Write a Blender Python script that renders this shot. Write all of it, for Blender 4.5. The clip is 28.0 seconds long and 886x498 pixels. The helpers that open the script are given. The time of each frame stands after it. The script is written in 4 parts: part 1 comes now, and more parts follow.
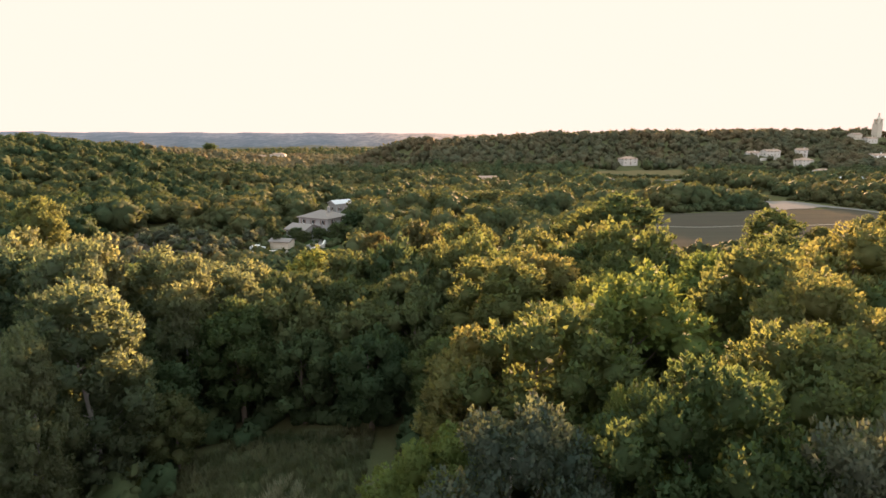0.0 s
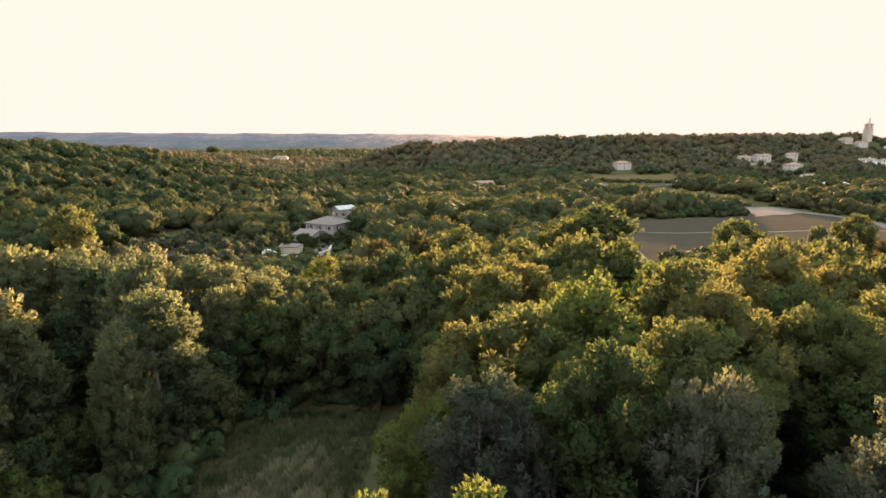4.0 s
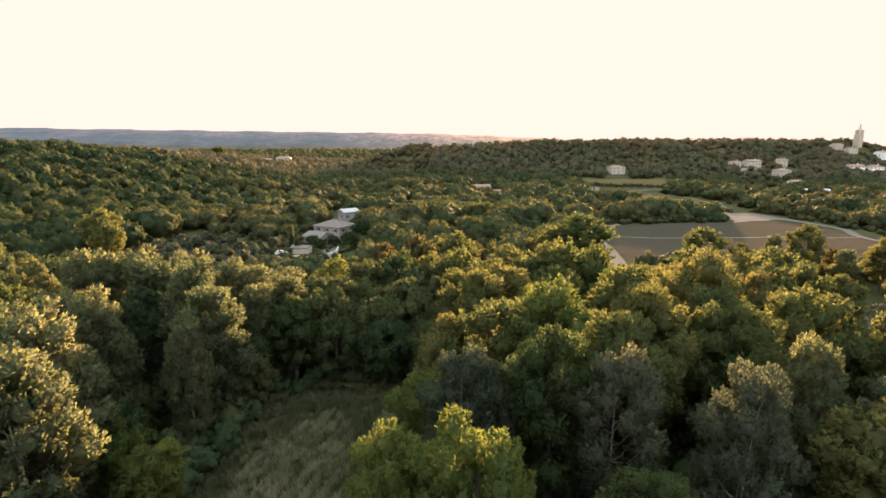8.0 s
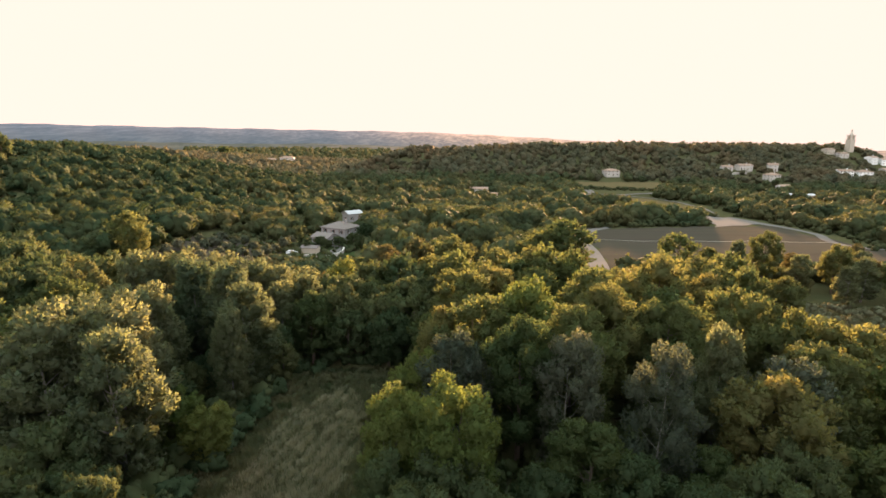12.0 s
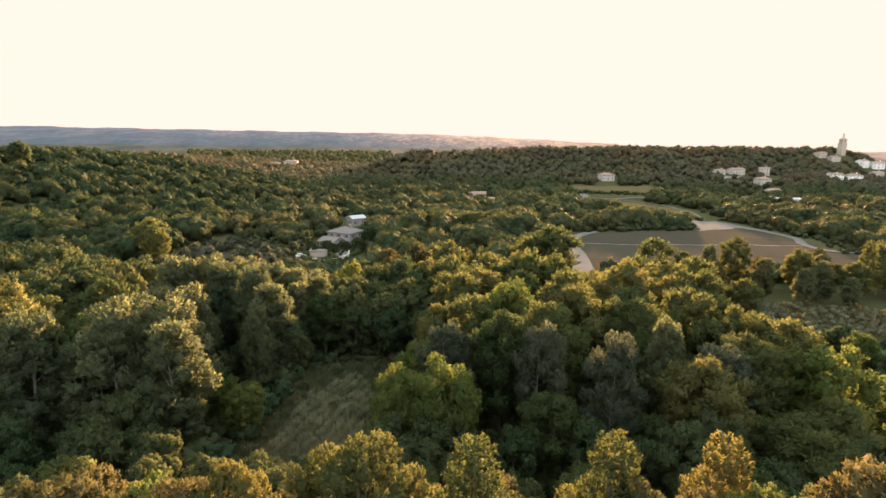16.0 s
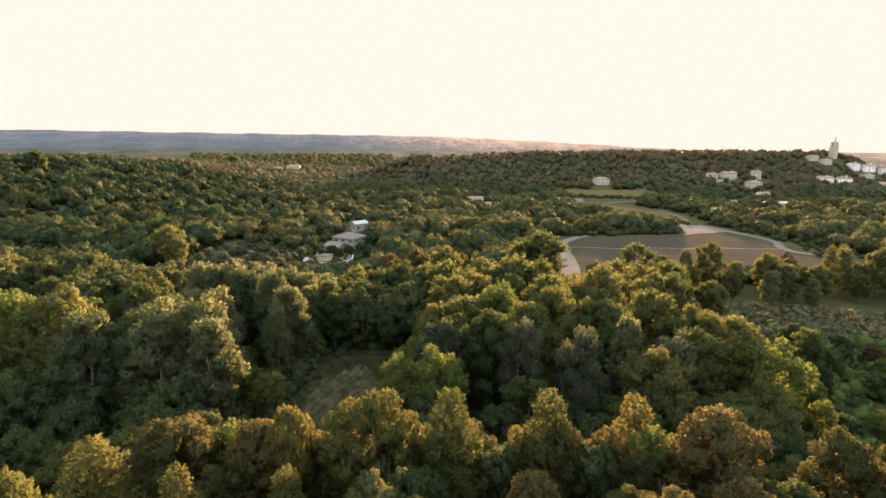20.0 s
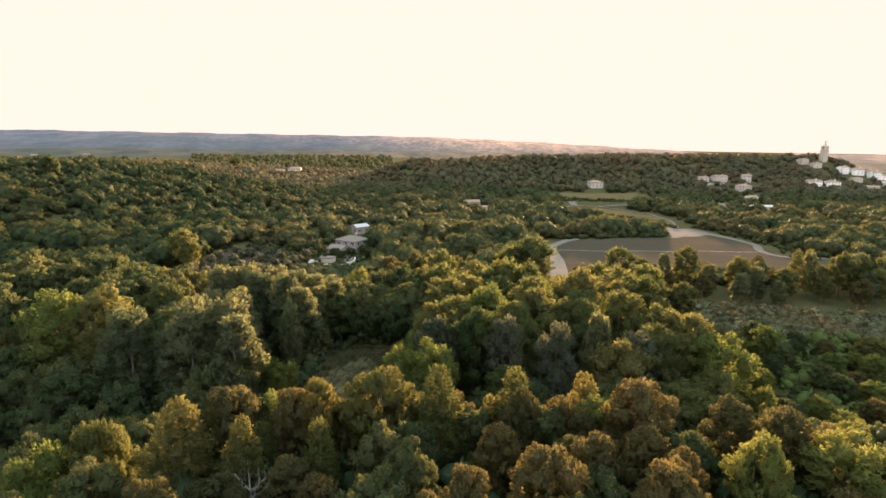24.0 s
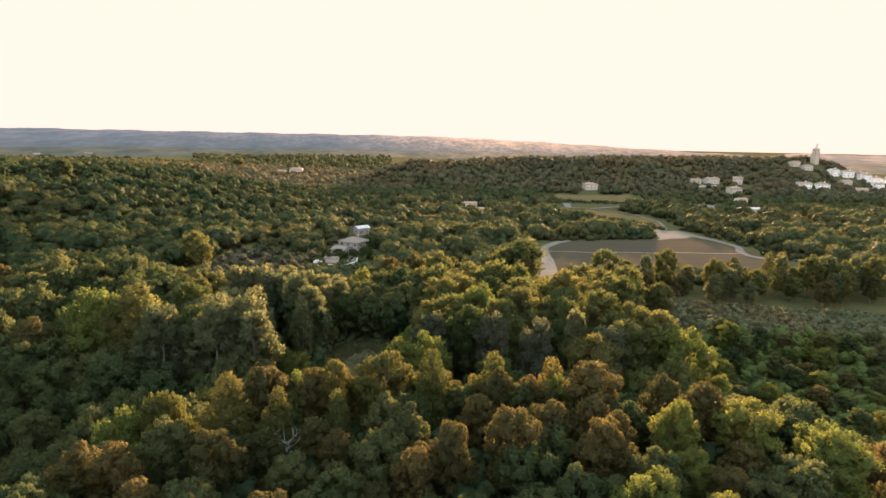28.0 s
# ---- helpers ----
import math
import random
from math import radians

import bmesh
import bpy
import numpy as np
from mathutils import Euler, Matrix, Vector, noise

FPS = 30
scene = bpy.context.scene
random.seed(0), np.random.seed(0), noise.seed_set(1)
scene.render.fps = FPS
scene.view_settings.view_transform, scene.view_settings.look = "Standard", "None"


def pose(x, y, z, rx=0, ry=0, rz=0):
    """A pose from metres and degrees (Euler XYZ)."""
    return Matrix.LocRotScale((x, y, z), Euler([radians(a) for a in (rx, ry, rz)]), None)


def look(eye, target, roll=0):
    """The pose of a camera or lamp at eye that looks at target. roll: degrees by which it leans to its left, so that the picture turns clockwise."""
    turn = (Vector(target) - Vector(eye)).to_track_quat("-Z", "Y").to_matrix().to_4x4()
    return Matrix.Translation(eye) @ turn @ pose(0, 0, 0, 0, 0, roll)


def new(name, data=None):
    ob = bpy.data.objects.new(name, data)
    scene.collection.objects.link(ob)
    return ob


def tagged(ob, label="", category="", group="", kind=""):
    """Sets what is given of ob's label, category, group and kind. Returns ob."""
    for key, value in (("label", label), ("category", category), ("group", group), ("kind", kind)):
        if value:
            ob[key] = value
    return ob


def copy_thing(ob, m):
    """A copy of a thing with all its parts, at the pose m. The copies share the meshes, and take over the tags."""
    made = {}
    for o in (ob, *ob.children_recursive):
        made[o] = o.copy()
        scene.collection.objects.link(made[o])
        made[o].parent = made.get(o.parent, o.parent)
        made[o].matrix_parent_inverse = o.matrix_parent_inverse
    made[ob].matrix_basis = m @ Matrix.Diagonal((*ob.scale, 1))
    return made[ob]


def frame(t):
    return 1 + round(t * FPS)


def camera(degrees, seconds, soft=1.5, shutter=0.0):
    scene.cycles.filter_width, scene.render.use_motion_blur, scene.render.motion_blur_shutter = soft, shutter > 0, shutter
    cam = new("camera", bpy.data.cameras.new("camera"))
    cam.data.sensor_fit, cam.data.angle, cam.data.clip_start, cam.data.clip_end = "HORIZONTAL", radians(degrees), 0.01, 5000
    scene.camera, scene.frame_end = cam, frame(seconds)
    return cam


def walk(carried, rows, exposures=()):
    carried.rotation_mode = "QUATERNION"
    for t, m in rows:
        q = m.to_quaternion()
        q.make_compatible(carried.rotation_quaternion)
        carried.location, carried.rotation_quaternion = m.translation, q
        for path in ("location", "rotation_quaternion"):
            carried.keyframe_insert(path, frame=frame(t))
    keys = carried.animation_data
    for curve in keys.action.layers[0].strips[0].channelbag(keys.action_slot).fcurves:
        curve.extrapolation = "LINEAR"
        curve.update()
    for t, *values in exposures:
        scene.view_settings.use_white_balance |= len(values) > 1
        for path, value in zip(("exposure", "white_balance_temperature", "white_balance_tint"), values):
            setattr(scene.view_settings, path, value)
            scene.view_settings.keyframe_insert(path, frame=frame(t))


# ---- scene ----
cam = camera(80.3, 28.0, soft=1.6)
METRES, EYE, TILT, LEAN, TURN = 96.0, 30.0, -11.9, 0.0, 0.0
ROWS = [
    (0.0, 0.0, 0.0, 0.0, 0.0, 0.0, -0.0),
    (0.5, 0.0005, -0.0115, 0.0018, -0.02, 0.0, 0.0),
    (1.0, 0.0011, -0.0258, 0.0038, -0.03, 0.02, -0.0),
    (1.5, 0.0019, -0.0402, 0.0057, -0.04, 0.02, -0.02),
    (2.0, 0.0029, -0.0567, 0.0075, -0.05, 0.03, -0.02),
    (2.5, 0.004, -0.0724, 0.0092, -0.04, 0.03, -0.02),
    (3.0, 0.005, -0.09, 0.0111, -0.05, 0.03, -0.02),
    (3.5, 0.0059, -0.1065, 0.0124, -0.05, 0.03, -0.06),
    (5.5, 0.0087, -0.1795, 0.0176, -0.08, 0.02, -0.24),
    (6.0, 0.0094, -0.1986, 0.019, -0.09, -0.01, -0.33),
    (6.5, 0.0103, -0.2162, 0.0205, -0.09, -0.05, -0.36),
    (7.0, 0.0113, -0.2355, 0.0218, -0.09, -0.05, -0.44),
    (7.5, 0.012, -0.2534, 0.023, -0.09, -0.06, -0.51),
    (8.0, 0.0129, -0.2728, 0.0244, -0.1, -0.08, -0.61),
    (8.5, 0.0138, -0.2909, 0.0259, -0.09, -0.11, -0.68),
    (9.0, 0.0146, -0.3102, 0.0269, -0.1, -0.11, -0.74),
    (9.5, 0.0153, -0.3281, 0.0282, -0.1, -0.14, -0.82),
    (10.0, 0.016, -0.3477, 0.0291, -0.11, -0.16, -0.93),
    (10.5, 0.0169, -0.3655, 0.0302, -0.12, -0.19, -0.97),
    (11.0, 0.0181, -0.3852, 0.0316, -0.11, -0.21, -1.03),
    (11.5, 0.0191, -0.4032, 0.0327, -0.1, -0.22, -1.06),
    (12.0, 0.0203, -0.4229, 0.0343, -0.09, -0.25, -1.08),
    (12.5, 0.0216, -0.4406, 0.0354, -0.09, -0.26, -1.11),
    (14.5, 0.0263, -0.5147, 0.0407, -0.04, -0.21, -1.11),
    (15.0, 0.0279, -0.5334, 0.042, -0.02, -0.19, -1.11),
    (15.5, 0.0294, -0.5507, 0.0433, -0.0, -0.16, -1.07),
    (16.0, 0.0308, -0.5699, 0.0446, 0.02, -0.14, -1.05),
    (16.5, 0.0321, -0.5876, 0.0458, 0.04, -0.11, -1.05),
    (17.0, 0.0337, -0.6062, 0.0473, 0.07, -0.08, -1.04),
    (17.5, 0.035, -0.6231, 0.0487, 0.07, -0.05, -1.01),
    (18.0, 0.0365, -0.6418, 0.0504, 0.08, -0.04, -0.98),
    (18.5, 0.0378, -0.6588, 0.052, 0.08, -0.01, -0.96),
    (19.0, 0.0395, -0.6771, 0.0538, 0.09, 0.0, -0.93),
    (19.5, 0.0408, -0.6943, 0.0552, 0.09, 0.02, -0.9),
    (20.0, 0.0421, -0.7127, 0.0568, 0.09, 0.02, -0.88),
    (20.5, 0.0432, -0.7296, 0.0581, 0.07, 0.04, -0.86),
    (21.0, 0.0446, -0.7478, 0.0598, 0.06, 0.01, -0.86),
    (21.5, 0.0455, -0.7646, 0.0614, 0.04, 0.02, -0.88),
    (23.5, 0.05, -0.835, 0.0671, -0.01, 0.04, -0.97),
    (24.0, 0.0511, -0.8536, 0.0687, -0.03, 0.03, -0.98),
    (24.5, 0.0522, -0.8706, 0.0702, -0.05, 0.02, -1.0),
    (25.0, 0.0533, -0.889, 0.0719, -0.07, 0.01, -1.01),
    (25.5, 0.0541, -0.9059, 0.0733, -0.09, -0.02, -1.04),
    (26.0, 0.0551, -0.9243, 0.0748, -0.11, -0.04, -1.07),
    (26.5, 0.0562, -0.941, 0.0763, -0.11, -0.06, -1.09),
    (27.0, 0.0574, -0.9594, 0.0779, -0.12, -0.08, -1.11),
    (27.5, 0.0584, -0.9763, 0.0792, -0.13, -0.09, -1.12),
    (28.0, 0.0598, -0.9947, 0.0809, -0.12, -0.11, -1.14),
]
walk(cam, [(t, pose(0, 0, EYE, TILT, LEAN, TURN) @ pose(METRES * x, METRES * y, METRES * z, 90 + pitch, roll, yaw)) for t, x, y, z, yaw, pitch, roll in ROWS])

# ---- light ----
SUN_AZ, SUN_EL = 18.0, 6.5
scene.view_settings.exposure = 1.9
world = bpy.data.worlds.new("evening_sky")
scene.world = world
world.use_nodes = True
wn = world.node_tree
wn.nodes.clear()
w_sky = wn.nodes.new("ShaderNodeTexSky")
w_sky.sky_type = "NISHITA"
w_sky.sun_disc = False
w_sky.sun_elevation, w_sky.sun_rotation = radians(SUN_EL), radians(SUN_AZ)
w_sky.air_density, w_sky.dust_density, w_sky.ozone_density = 1.0, 1.0, 1.0
w_gain = wn.nodes.new("ShaderNodeVectorMath")
w_gain.operation = "MULTIPLY"
w_gain.inputs[1].default_value = (8.8, 9.0, 9.6)
w_cap = wn.nodes.new("ShaderNodeVectorMath")
w_cap.operation = "MINIMUM"
w_co = wn.nodes.new("ShaderNodeTexCoord")
w_sep = wn.nodes.new("ShaderNodeSeparateXYZ")
w_up = wn.nodes.new("ShaderNodeMapRange")
w_up.interpolation_type = "SMOOTHSTEP"
w_up.inputs["From Min"].default_value, w_up.inputs["From Max"].default_value = 0.24, 0.6
w_most = wn.nodes.new("ShaderNodeMix")
w_most.data_type = "VECTOR"
w_most.inputs[4].default_value, w_most.inputs[5].default_value = (3.62, 2.58, 2.24), (6.5, 6.0, 5.9)
wn.links.new(w_co.outputs["Generated"], w_sep.inputs[0])
wn.links.new(w_sep.outputs[2], w_up.inputs[0])
w_east = wn.nodes.new("ShaderNodeMapRange")
w_east.interpolation_type = "SMOOTHSTEP"
w_east.inputs["From Min"].default_value, w_east.inputs["From Max"].default_value = 0.45, -0.4
w_far = wn.nodes.new("ShaderNodeMath")
w_far.operation = "MAXIMUM"
wn.links.new(w_sep.outputs[1], w_east.inputs[0])
wn.links.new(w_up.outputs[0], w_far.inputs[0])
wn.links.new(w_east.outputs[0], w_far.inputs[1])
wn.links.new(w_far.outputs[0], w_most.inputs[0])
wn.links.new(w_most.outputs[1], w_cap.inputs[1])
w_bg = wn.nodes.new("ShaderNodeBackground")
w_bg.inputs["Strength"].default_value = 0.1
w_out = wn.nodes.new("ShaderNodeOutputWorld")
wn.links.new(w_sky.outputs[0], w_gain.inputs[0])
wn.links.new(w_gain.outputs[0], w_cap.inputs[0])
wn.links.new(w_cap.outputs[0], w_bg.inputs[0])
wn.links.new(w_bg.outputs[0], w_out.inputs[0])

lamp = bpy.data.lights.new("sun", "SUN")
lamp.energy, lamp.angle, lamp.color = 12.6, radians(3.0), (1.0, 0.57, 0.31)
sun = new("sun", lamp)
sun.matrix_world = look((0, 0, 0), (-math.sin(radians(SUN_AZ)), -math.cos(radians(SUN_AZ)), -math.tan(radians(SUN_EL))))


# ---- materials ----
class Nodes:
    def __init__(self, name):
        self.mat = bpy.data.materials.new(name)
        self.mat.use_nodes = True
        self.tree = self.mat.node_tree
        self.tree.nodes.clear()

    def add(self, kind, **inputs):
        n = self.tree.nodes.new(kind)
        for key, value in inputs.items():
            self.put(n, key.replace("_", " "), value)
        return n

    def put(self, n, key, value):
        socket = n.inputs[int(key[1:])] if key[0] == "i" and key[1:].isdigit() else n.inputs[key]
        if isinstance(value, bpy.types.NodeSocket):
            self.tree.links.new(value, socket)
        else:
            socket.default_value = value

    def math(self, op, a, b=0.0):
        n = self.tree.nodes.new("ShaderNodeMath")
        n.operation = op
        self.put(n, "i0", a)
        self.put(n, "i1", b)
        return n.outputs[0]

    def mix(self, fac, a, b, blend="MIX"):
        n = self.tree.nodes.new("ShaderNodeMixRGB")
        n.blend_type = blend
        self.put(n, "Fac", fac)
        self.put(n, "Color1", (*a, 1) if isinstance(a, tuple) else a)
        self.put(n, "Color2", (*b, 1) if isinstance(b, tuple) else b)
        return n.outputs[0]

    def ramp(self, fac, stops):
        n = self.tree.nodes.new("ShaderNodeValToRGB")
        e = n.color_ramp.elements
        while len(e) < len(stops):
            e.new(0.5)
        for slot, (at, c) in zip(e, stops):
            slot.position, slot.color = at, (*c, 1)
        self.put(n, "Fac", fac)
        return n.outputs[0]

    def noise(self, scale, detail=4.0, where="Object", squash=None):
        co = self.tree.nodes.new("ShaderNodeTexCoord").outputs[where]
        if squash:
            m = self.tree.nodes.new("ShaderNodeMapping")
            m.inputs["Scale"].default_value = squash
            self.tree.links.new(co, m.inputs["Vector"])
            co = m.outputs[0]
        n = self.add("ShaderNodeTexNoise", Vector=co, Scale=scale, Detail=detail)
        return n.outputs[0]

    def bump(self, height, strength, distance):
        return self.add("ShaderNodeBump", Height=height, Strength=strength, Distance=distance).outputs[0]

    def end(self, surface):
        o = self.tree.nodes.new("ShaderNodeOutputMaterial")
        self.tree.links.new(surface, o.inputs["Surface"])
        return self.mat


def solid(name, dark, light, scale=1.5, rough=0.85, grain=20.0, relief=0.02, metal=0.0, spec=0.4):
    """A matt surface with stains at one scale and grain at another."""
    n = Nodes(name)
    big = n.noise(scale, 5)
    fine = n.noise(grain, 3)
    c = n.mix(big, dark, light)
    c = n.mix(0.25, c, n.mix(fine, dark, light))
    rnd = n.tree.nodes.new("ShaderNodeObjectInfo").outputs["Random"]
    c = n.mix(n.math("MULTIPLY", rnd, 0.25), c, tuple(v * 0.6 for v in dark))
    p = n.add("ShaderNodeBsdfPrincipled", Base_Color=c, Roughness=rough, Metallic=metal, Normal=n.bump(fine, 0.5, relief))
    p.inputs["Specular IOR Level"].default_value = spec
    return n.end(p.outputs[0])


def leafy(name, shade, main, tip, lucent=0.35, cell=0.0, rough=0.8):
    """Foliage: three tones mixed leaf by leaf and tree by tree; light passes through the leaves."""
    n = Nodes(name)
    geo = n.tree.nodes.new("ShaderNodeNewGeometry")
    island = geo.outputs["Random Per Island"]
    if cell:
        co = n.tree.nodes.new("ShaderNodeTexCoord").outputs["Object"]
        m = n.tree.nodes.new("ShaderNodeMapping")
        m.inputs["Scale"].default_value = (1, 1, 0.15)
        n.tree.links.new(co, m.inputs["Vector"])
        v = n.add("ShaderNodeTexVoronoi", Vector=m.outputs[0], Scale=1.0 / cell)
        sep = n.add("ShaderNodeSeparateColor", Color=v.outputs["Color"])
        tree_rnd = sep.outputs[0]
        tree_rnd2 = sep.outputs[1]
    else:
        tree_rnd = n.tree.nodes.new("ShaderNodeObjectInfo").outputs["Random"]
        tree_rnd2 = n.math("FRACT", n.math("MULTIPLY", tree_rnd, 17.3))
    blend = n.math("ADD", n.math("MULTIPLY", island, 0.22), n.math("MULTIPLY", tree_rnd, 0.78))
    c = n.ramp(blend, [(0.1, shade), (0.5, main), (0.95, tip)])
    c = n.mix(0.4, c, n.ramp(tree_rnd2, [(0.0, shade), (0.45, main), (1.0, tip)]))
    if cell:
        rust = n.ramp(n.noise(0.02, 3), [(0.5, (0, 0, 0)), (0.66, (1, 1, 1))])
        c = n.mix(n.math("MULTIPLY", rust, 0.55), c, (main[0] * 1.5, main[1] * 0.95, main[2] * 0.85))
    patch = n.noise(0.35, 3)
    c = n.mix(n.math("MULTIPLY", patch, 0.45), c, main)
    relief = n.bump(n.noise(1.8 if cell else 5.0, 3), 0.7, 0.3 if cell else 0.1)
    p = n.add("ShaderNodeBsdfPrincipled", Base_Color=c, Roughness=rough, Normal=relief)
    p.inputs["Specular IOR Level"].default_value = 0.03
    glow = n.mix(1.0, c, (1.25, 1.2, 0.75), "MULTIPLY")
    t = n.add("ShaderNodeBsdfTranslucent", Color=glow)
    s = n.add("ShaderNodeMixShader", Fac=lucent + 0.1, i1=p.outputs[0], i2=t.outputs[0])
    return n.end(s.outputs[0])


M_POPLAR = leafy("white_poplar_leaves", (0.054, 0.082, 0.055), (0.11, 0.131, 0.082), (0.178, 0.181, 0.105), 0.5)
M_BROAD = leafy("ash_leaves", (0.046, 0.072, 0.037), (0.092, 0.113, 0.049), (0.172, 0.152, 0.068), 0.47)
M_OAK = leafy("oak_leaves", (0.033, 0.056, 0.032), (0.064, 0.085, 0.043), (0.114, 0.118, 0.056), 0.36)
M_BROWN = leafy("downy_oak_leaves", (0.046, 0.054, 0.027), (0.082, 0.078, 0.038), (0.128, 0.103, 0.046), 0.33)
M_PINE = leafy("pine_needles", (0.048, 0.068, 0.03), (0.092, 0.103, 0.04), (0.149, 0.13, 0.05), 0.36)
M_LIME = leafy("young_leaves", (0.06, 0.095, 0.034), (0.109, 0.138, 0.047), (0.173, 0.177, 0.059), 0.4)
M_SILVER = leafy("silver_leaves", (0.047, 0.065, 0.054), (0.08, 0.097, 0.076), (0.13, 0.135, 0.101), 0.42)
M_OLIVE = leafy("olive_leaves", (0.055, 0.068, 0.048), (0.095, 0.108, 0.08), (0.145, 0.15, 0.115), 0.3)
M_WOODS = leafy("mixed_wood_leaves", (0.032, 0.049, 0.028), (0.063, 0.081, 0.041), (0.113, 0.107, 0.054), 0.36, cell=7.0)
# Darker copy of the mixed wood leaves: the long hill's shade put into colour.
M_SHADEWOODS = leafy("shade_toned_wood_leaves", (0.021, 0.039, 0.022), (0.039, 0.059, 0.03), (0.079, 0.086, 0.041), 0.34, cell=8.0)
# Paler, warmer copy for the ridge: glare round the sun put into leaf colour.
M_GLAREWOODS = leafy("glare_toned_wood_leaves", (0.052, 0.059, 0.041), (0.095, 0.096, 0.061), (0.145, 0.122, 0.077), 0.36, cell=9.0)
M_REED = leafy("scrub_leaves", (0.07, 0.084, 0.056), (0.115, 0.126, 0.08), (0.17, 0.17, 0.11), 0.3, cell=3.0)
M_GRASS = leafy("dry_grass", (0.042, 0.057, 0.028), (0.088, 0.09, 0.052), (0.176, 0.159, 0.104), 0.4, cell=2.2)
M_STRAW = leafy("straw", (0.109, 0.107, 0.074), (0.202, 0.189, 0.138), (0.319, 0.292, 0.23), 0.4, cell=2.2)
M_BARK = solid("bark", (0.07, 0.055, 0.04), (0.16, 0.13, 0.10), 2.0, 0.9, 14.0, 0.04)
M_PALEBARK = solid("pale_bark", (0.13, 0.12, 0.10), (0.30, 0.28, 0.25), 1.2, 0.85, 9.0, 0.03)
M_DEADWOOD = solid("bleached_wood", (0.15, 0.145, 0.135), (0.26, 0.25, 0.235), 2.0, 0.9, 12.0, 0.02)
M_RENDER_WALL = solid("lime_render", (0.36, 0.335, 0.31), (0.47, 0.44, 0.41), 0.5, 0.9, 12.0, 0.01)
M_PALEWALL = solid("pale_cool_render", (0.2, 0.195, 0.2), (0.27, 0.265, 0.27), 0.5, 0.9, 12.0, 0.01)
M_GREYTILE = solid("weathered_clay_tiles", (0.125, 0.105, 0.098), (0.185, 0.158, 0.148), 0.9, 0.9, 7.0, 0.06)
M_STONE = solid("limestone", (0.34, 0.30, 0.25), (0.50, 0.45, 0.38), 0.6, 0.9, 5.0, 0.05)
M_WHITE = solid("white_paint", (0.68, 0.68, 0.68), (0.80, 0.80, 0.80), 0.8, 0.8, 14.0, 0.005)
M_TILE = solid("clay_roof_tiles", (0.2, 0.13, 0.095), (0.33, 0.23, 0.175), 0.9, 0.9, 7.0, 0.06)
M_SHUTTER = solid("shutter_paint", (0.10, 0.07, 0.06), (0.16, 0.12, 0.10), 2.0, 0.6)
M_METAL = solid("pale_sheet_metal", (0.3, 0.31, 0.33), (0.4, 0.41, 0.43), 1.0, 0.5, 10.0, 0.005)
M_ROAD = solid("gravel_track", (0.20, 0.18, 0.155), (0.30, 0.27, 0.235), 0.4, 0.95, 6.0, 0.03, spec=0.0)
M_PATH = solid("pale_gravel", (0.12, 0.108, 0.1), (0.18, 0.163, 0.152), 0.3, 0.95, 6.0, 0.03, spec=0.0)
M_MEADOW = solid("mown_meadow", (0.085, 0.07, 0.036), (0.15, 0.115, 0.06), 0.12, 0.95, 4.0, 0.06, spec=0.0)
M_LAWN = solid("garden_grass", (0.03, 0.045, 0.016), (0.06, 0.075, 0.03), 0.4, 0.95, 5.0, 0.05, spec=0.0)
M_CAR = solid("car_paint", (0.55, 0.56, 0.58), (0.62, 0.62, 0.63), 1.0, 0.3)
M_RUBBER = solid("rubber", (0.02, 0.02, 0.02), (0.04, 0.04, 0.04))


def glass():
    n = Nodes("window_glass")
    p = n.add("ShaderNodeBsdfPrincipled", Base_Color=(0.03, 0.035, 0.04, 1), Roughness=0.08)
    p.inputs["IOR"].default_value = 1.5
    return n.end(p.outputs[0])


M_GLASS = glass()


def soil():
    """Forest floor and open grass, by patches."""
    n = Nodes("ground_cover")
    big = n.noise(0.03, 6)
    mid = n.noise(0.5, 6)
    fine = n.noise(5.0, 4)
    c = n.mix(big, (0.04, 0.044, 0.02), (0.075, 0.072, 0.034))
    c = n.mix(n.math("MULTIPLY", mid, 0.6), c, (0.105, 0.09, 0.05))
    c = n.mix(n.math("MULTIPLY", fine, 0.4), c, (0.035, 0.04, 0.018))
    p = n.add("ShaderNodeBsdfPrincipled", Base_Color=c, Roughness=0.95, Normal=n.bump(fine, 0.6, 0.15))
    p.inputs["Specular IOR Level"].default_value = 0.0
    return n.end(p.outputs[0])


M_GROUND = soil()


def ploughed():
    """Bare soil in long furrows, with paler and darker bands of drying earth."""
    n = Nodes("bare_field_soil")
    bands = n.noise(0.28, 3, squash=(0.03, 1, 1))
    furrow = n.noise(1.6, 2, squash=(0.02, 1, 1))
    patches = n.noise(0.05, 5)
    c = n.mix(bands, (0.036, 0.03, 0.026), (0.078, 0.064, 0.053))
    c = n.mix(n.math("MULTIPLY", furrow, 0.5), c, (0.045, 0.036, 0.03))
    c = n.mix(n.math("MULTIPLY", patches, 0.45), c, (0.07, 0.068, 0.042))
    p = n.add("ShaderNodeBsdfPrincipled", Base_Color=c, Roughness=0.95, Normal=n.bump(furrow, 0.8, 0.2))
    p.inputs["Specular IOR Level"].default_value = 0.0
    return n.end(p.outputs[0])


M_FIELD = ploughed()


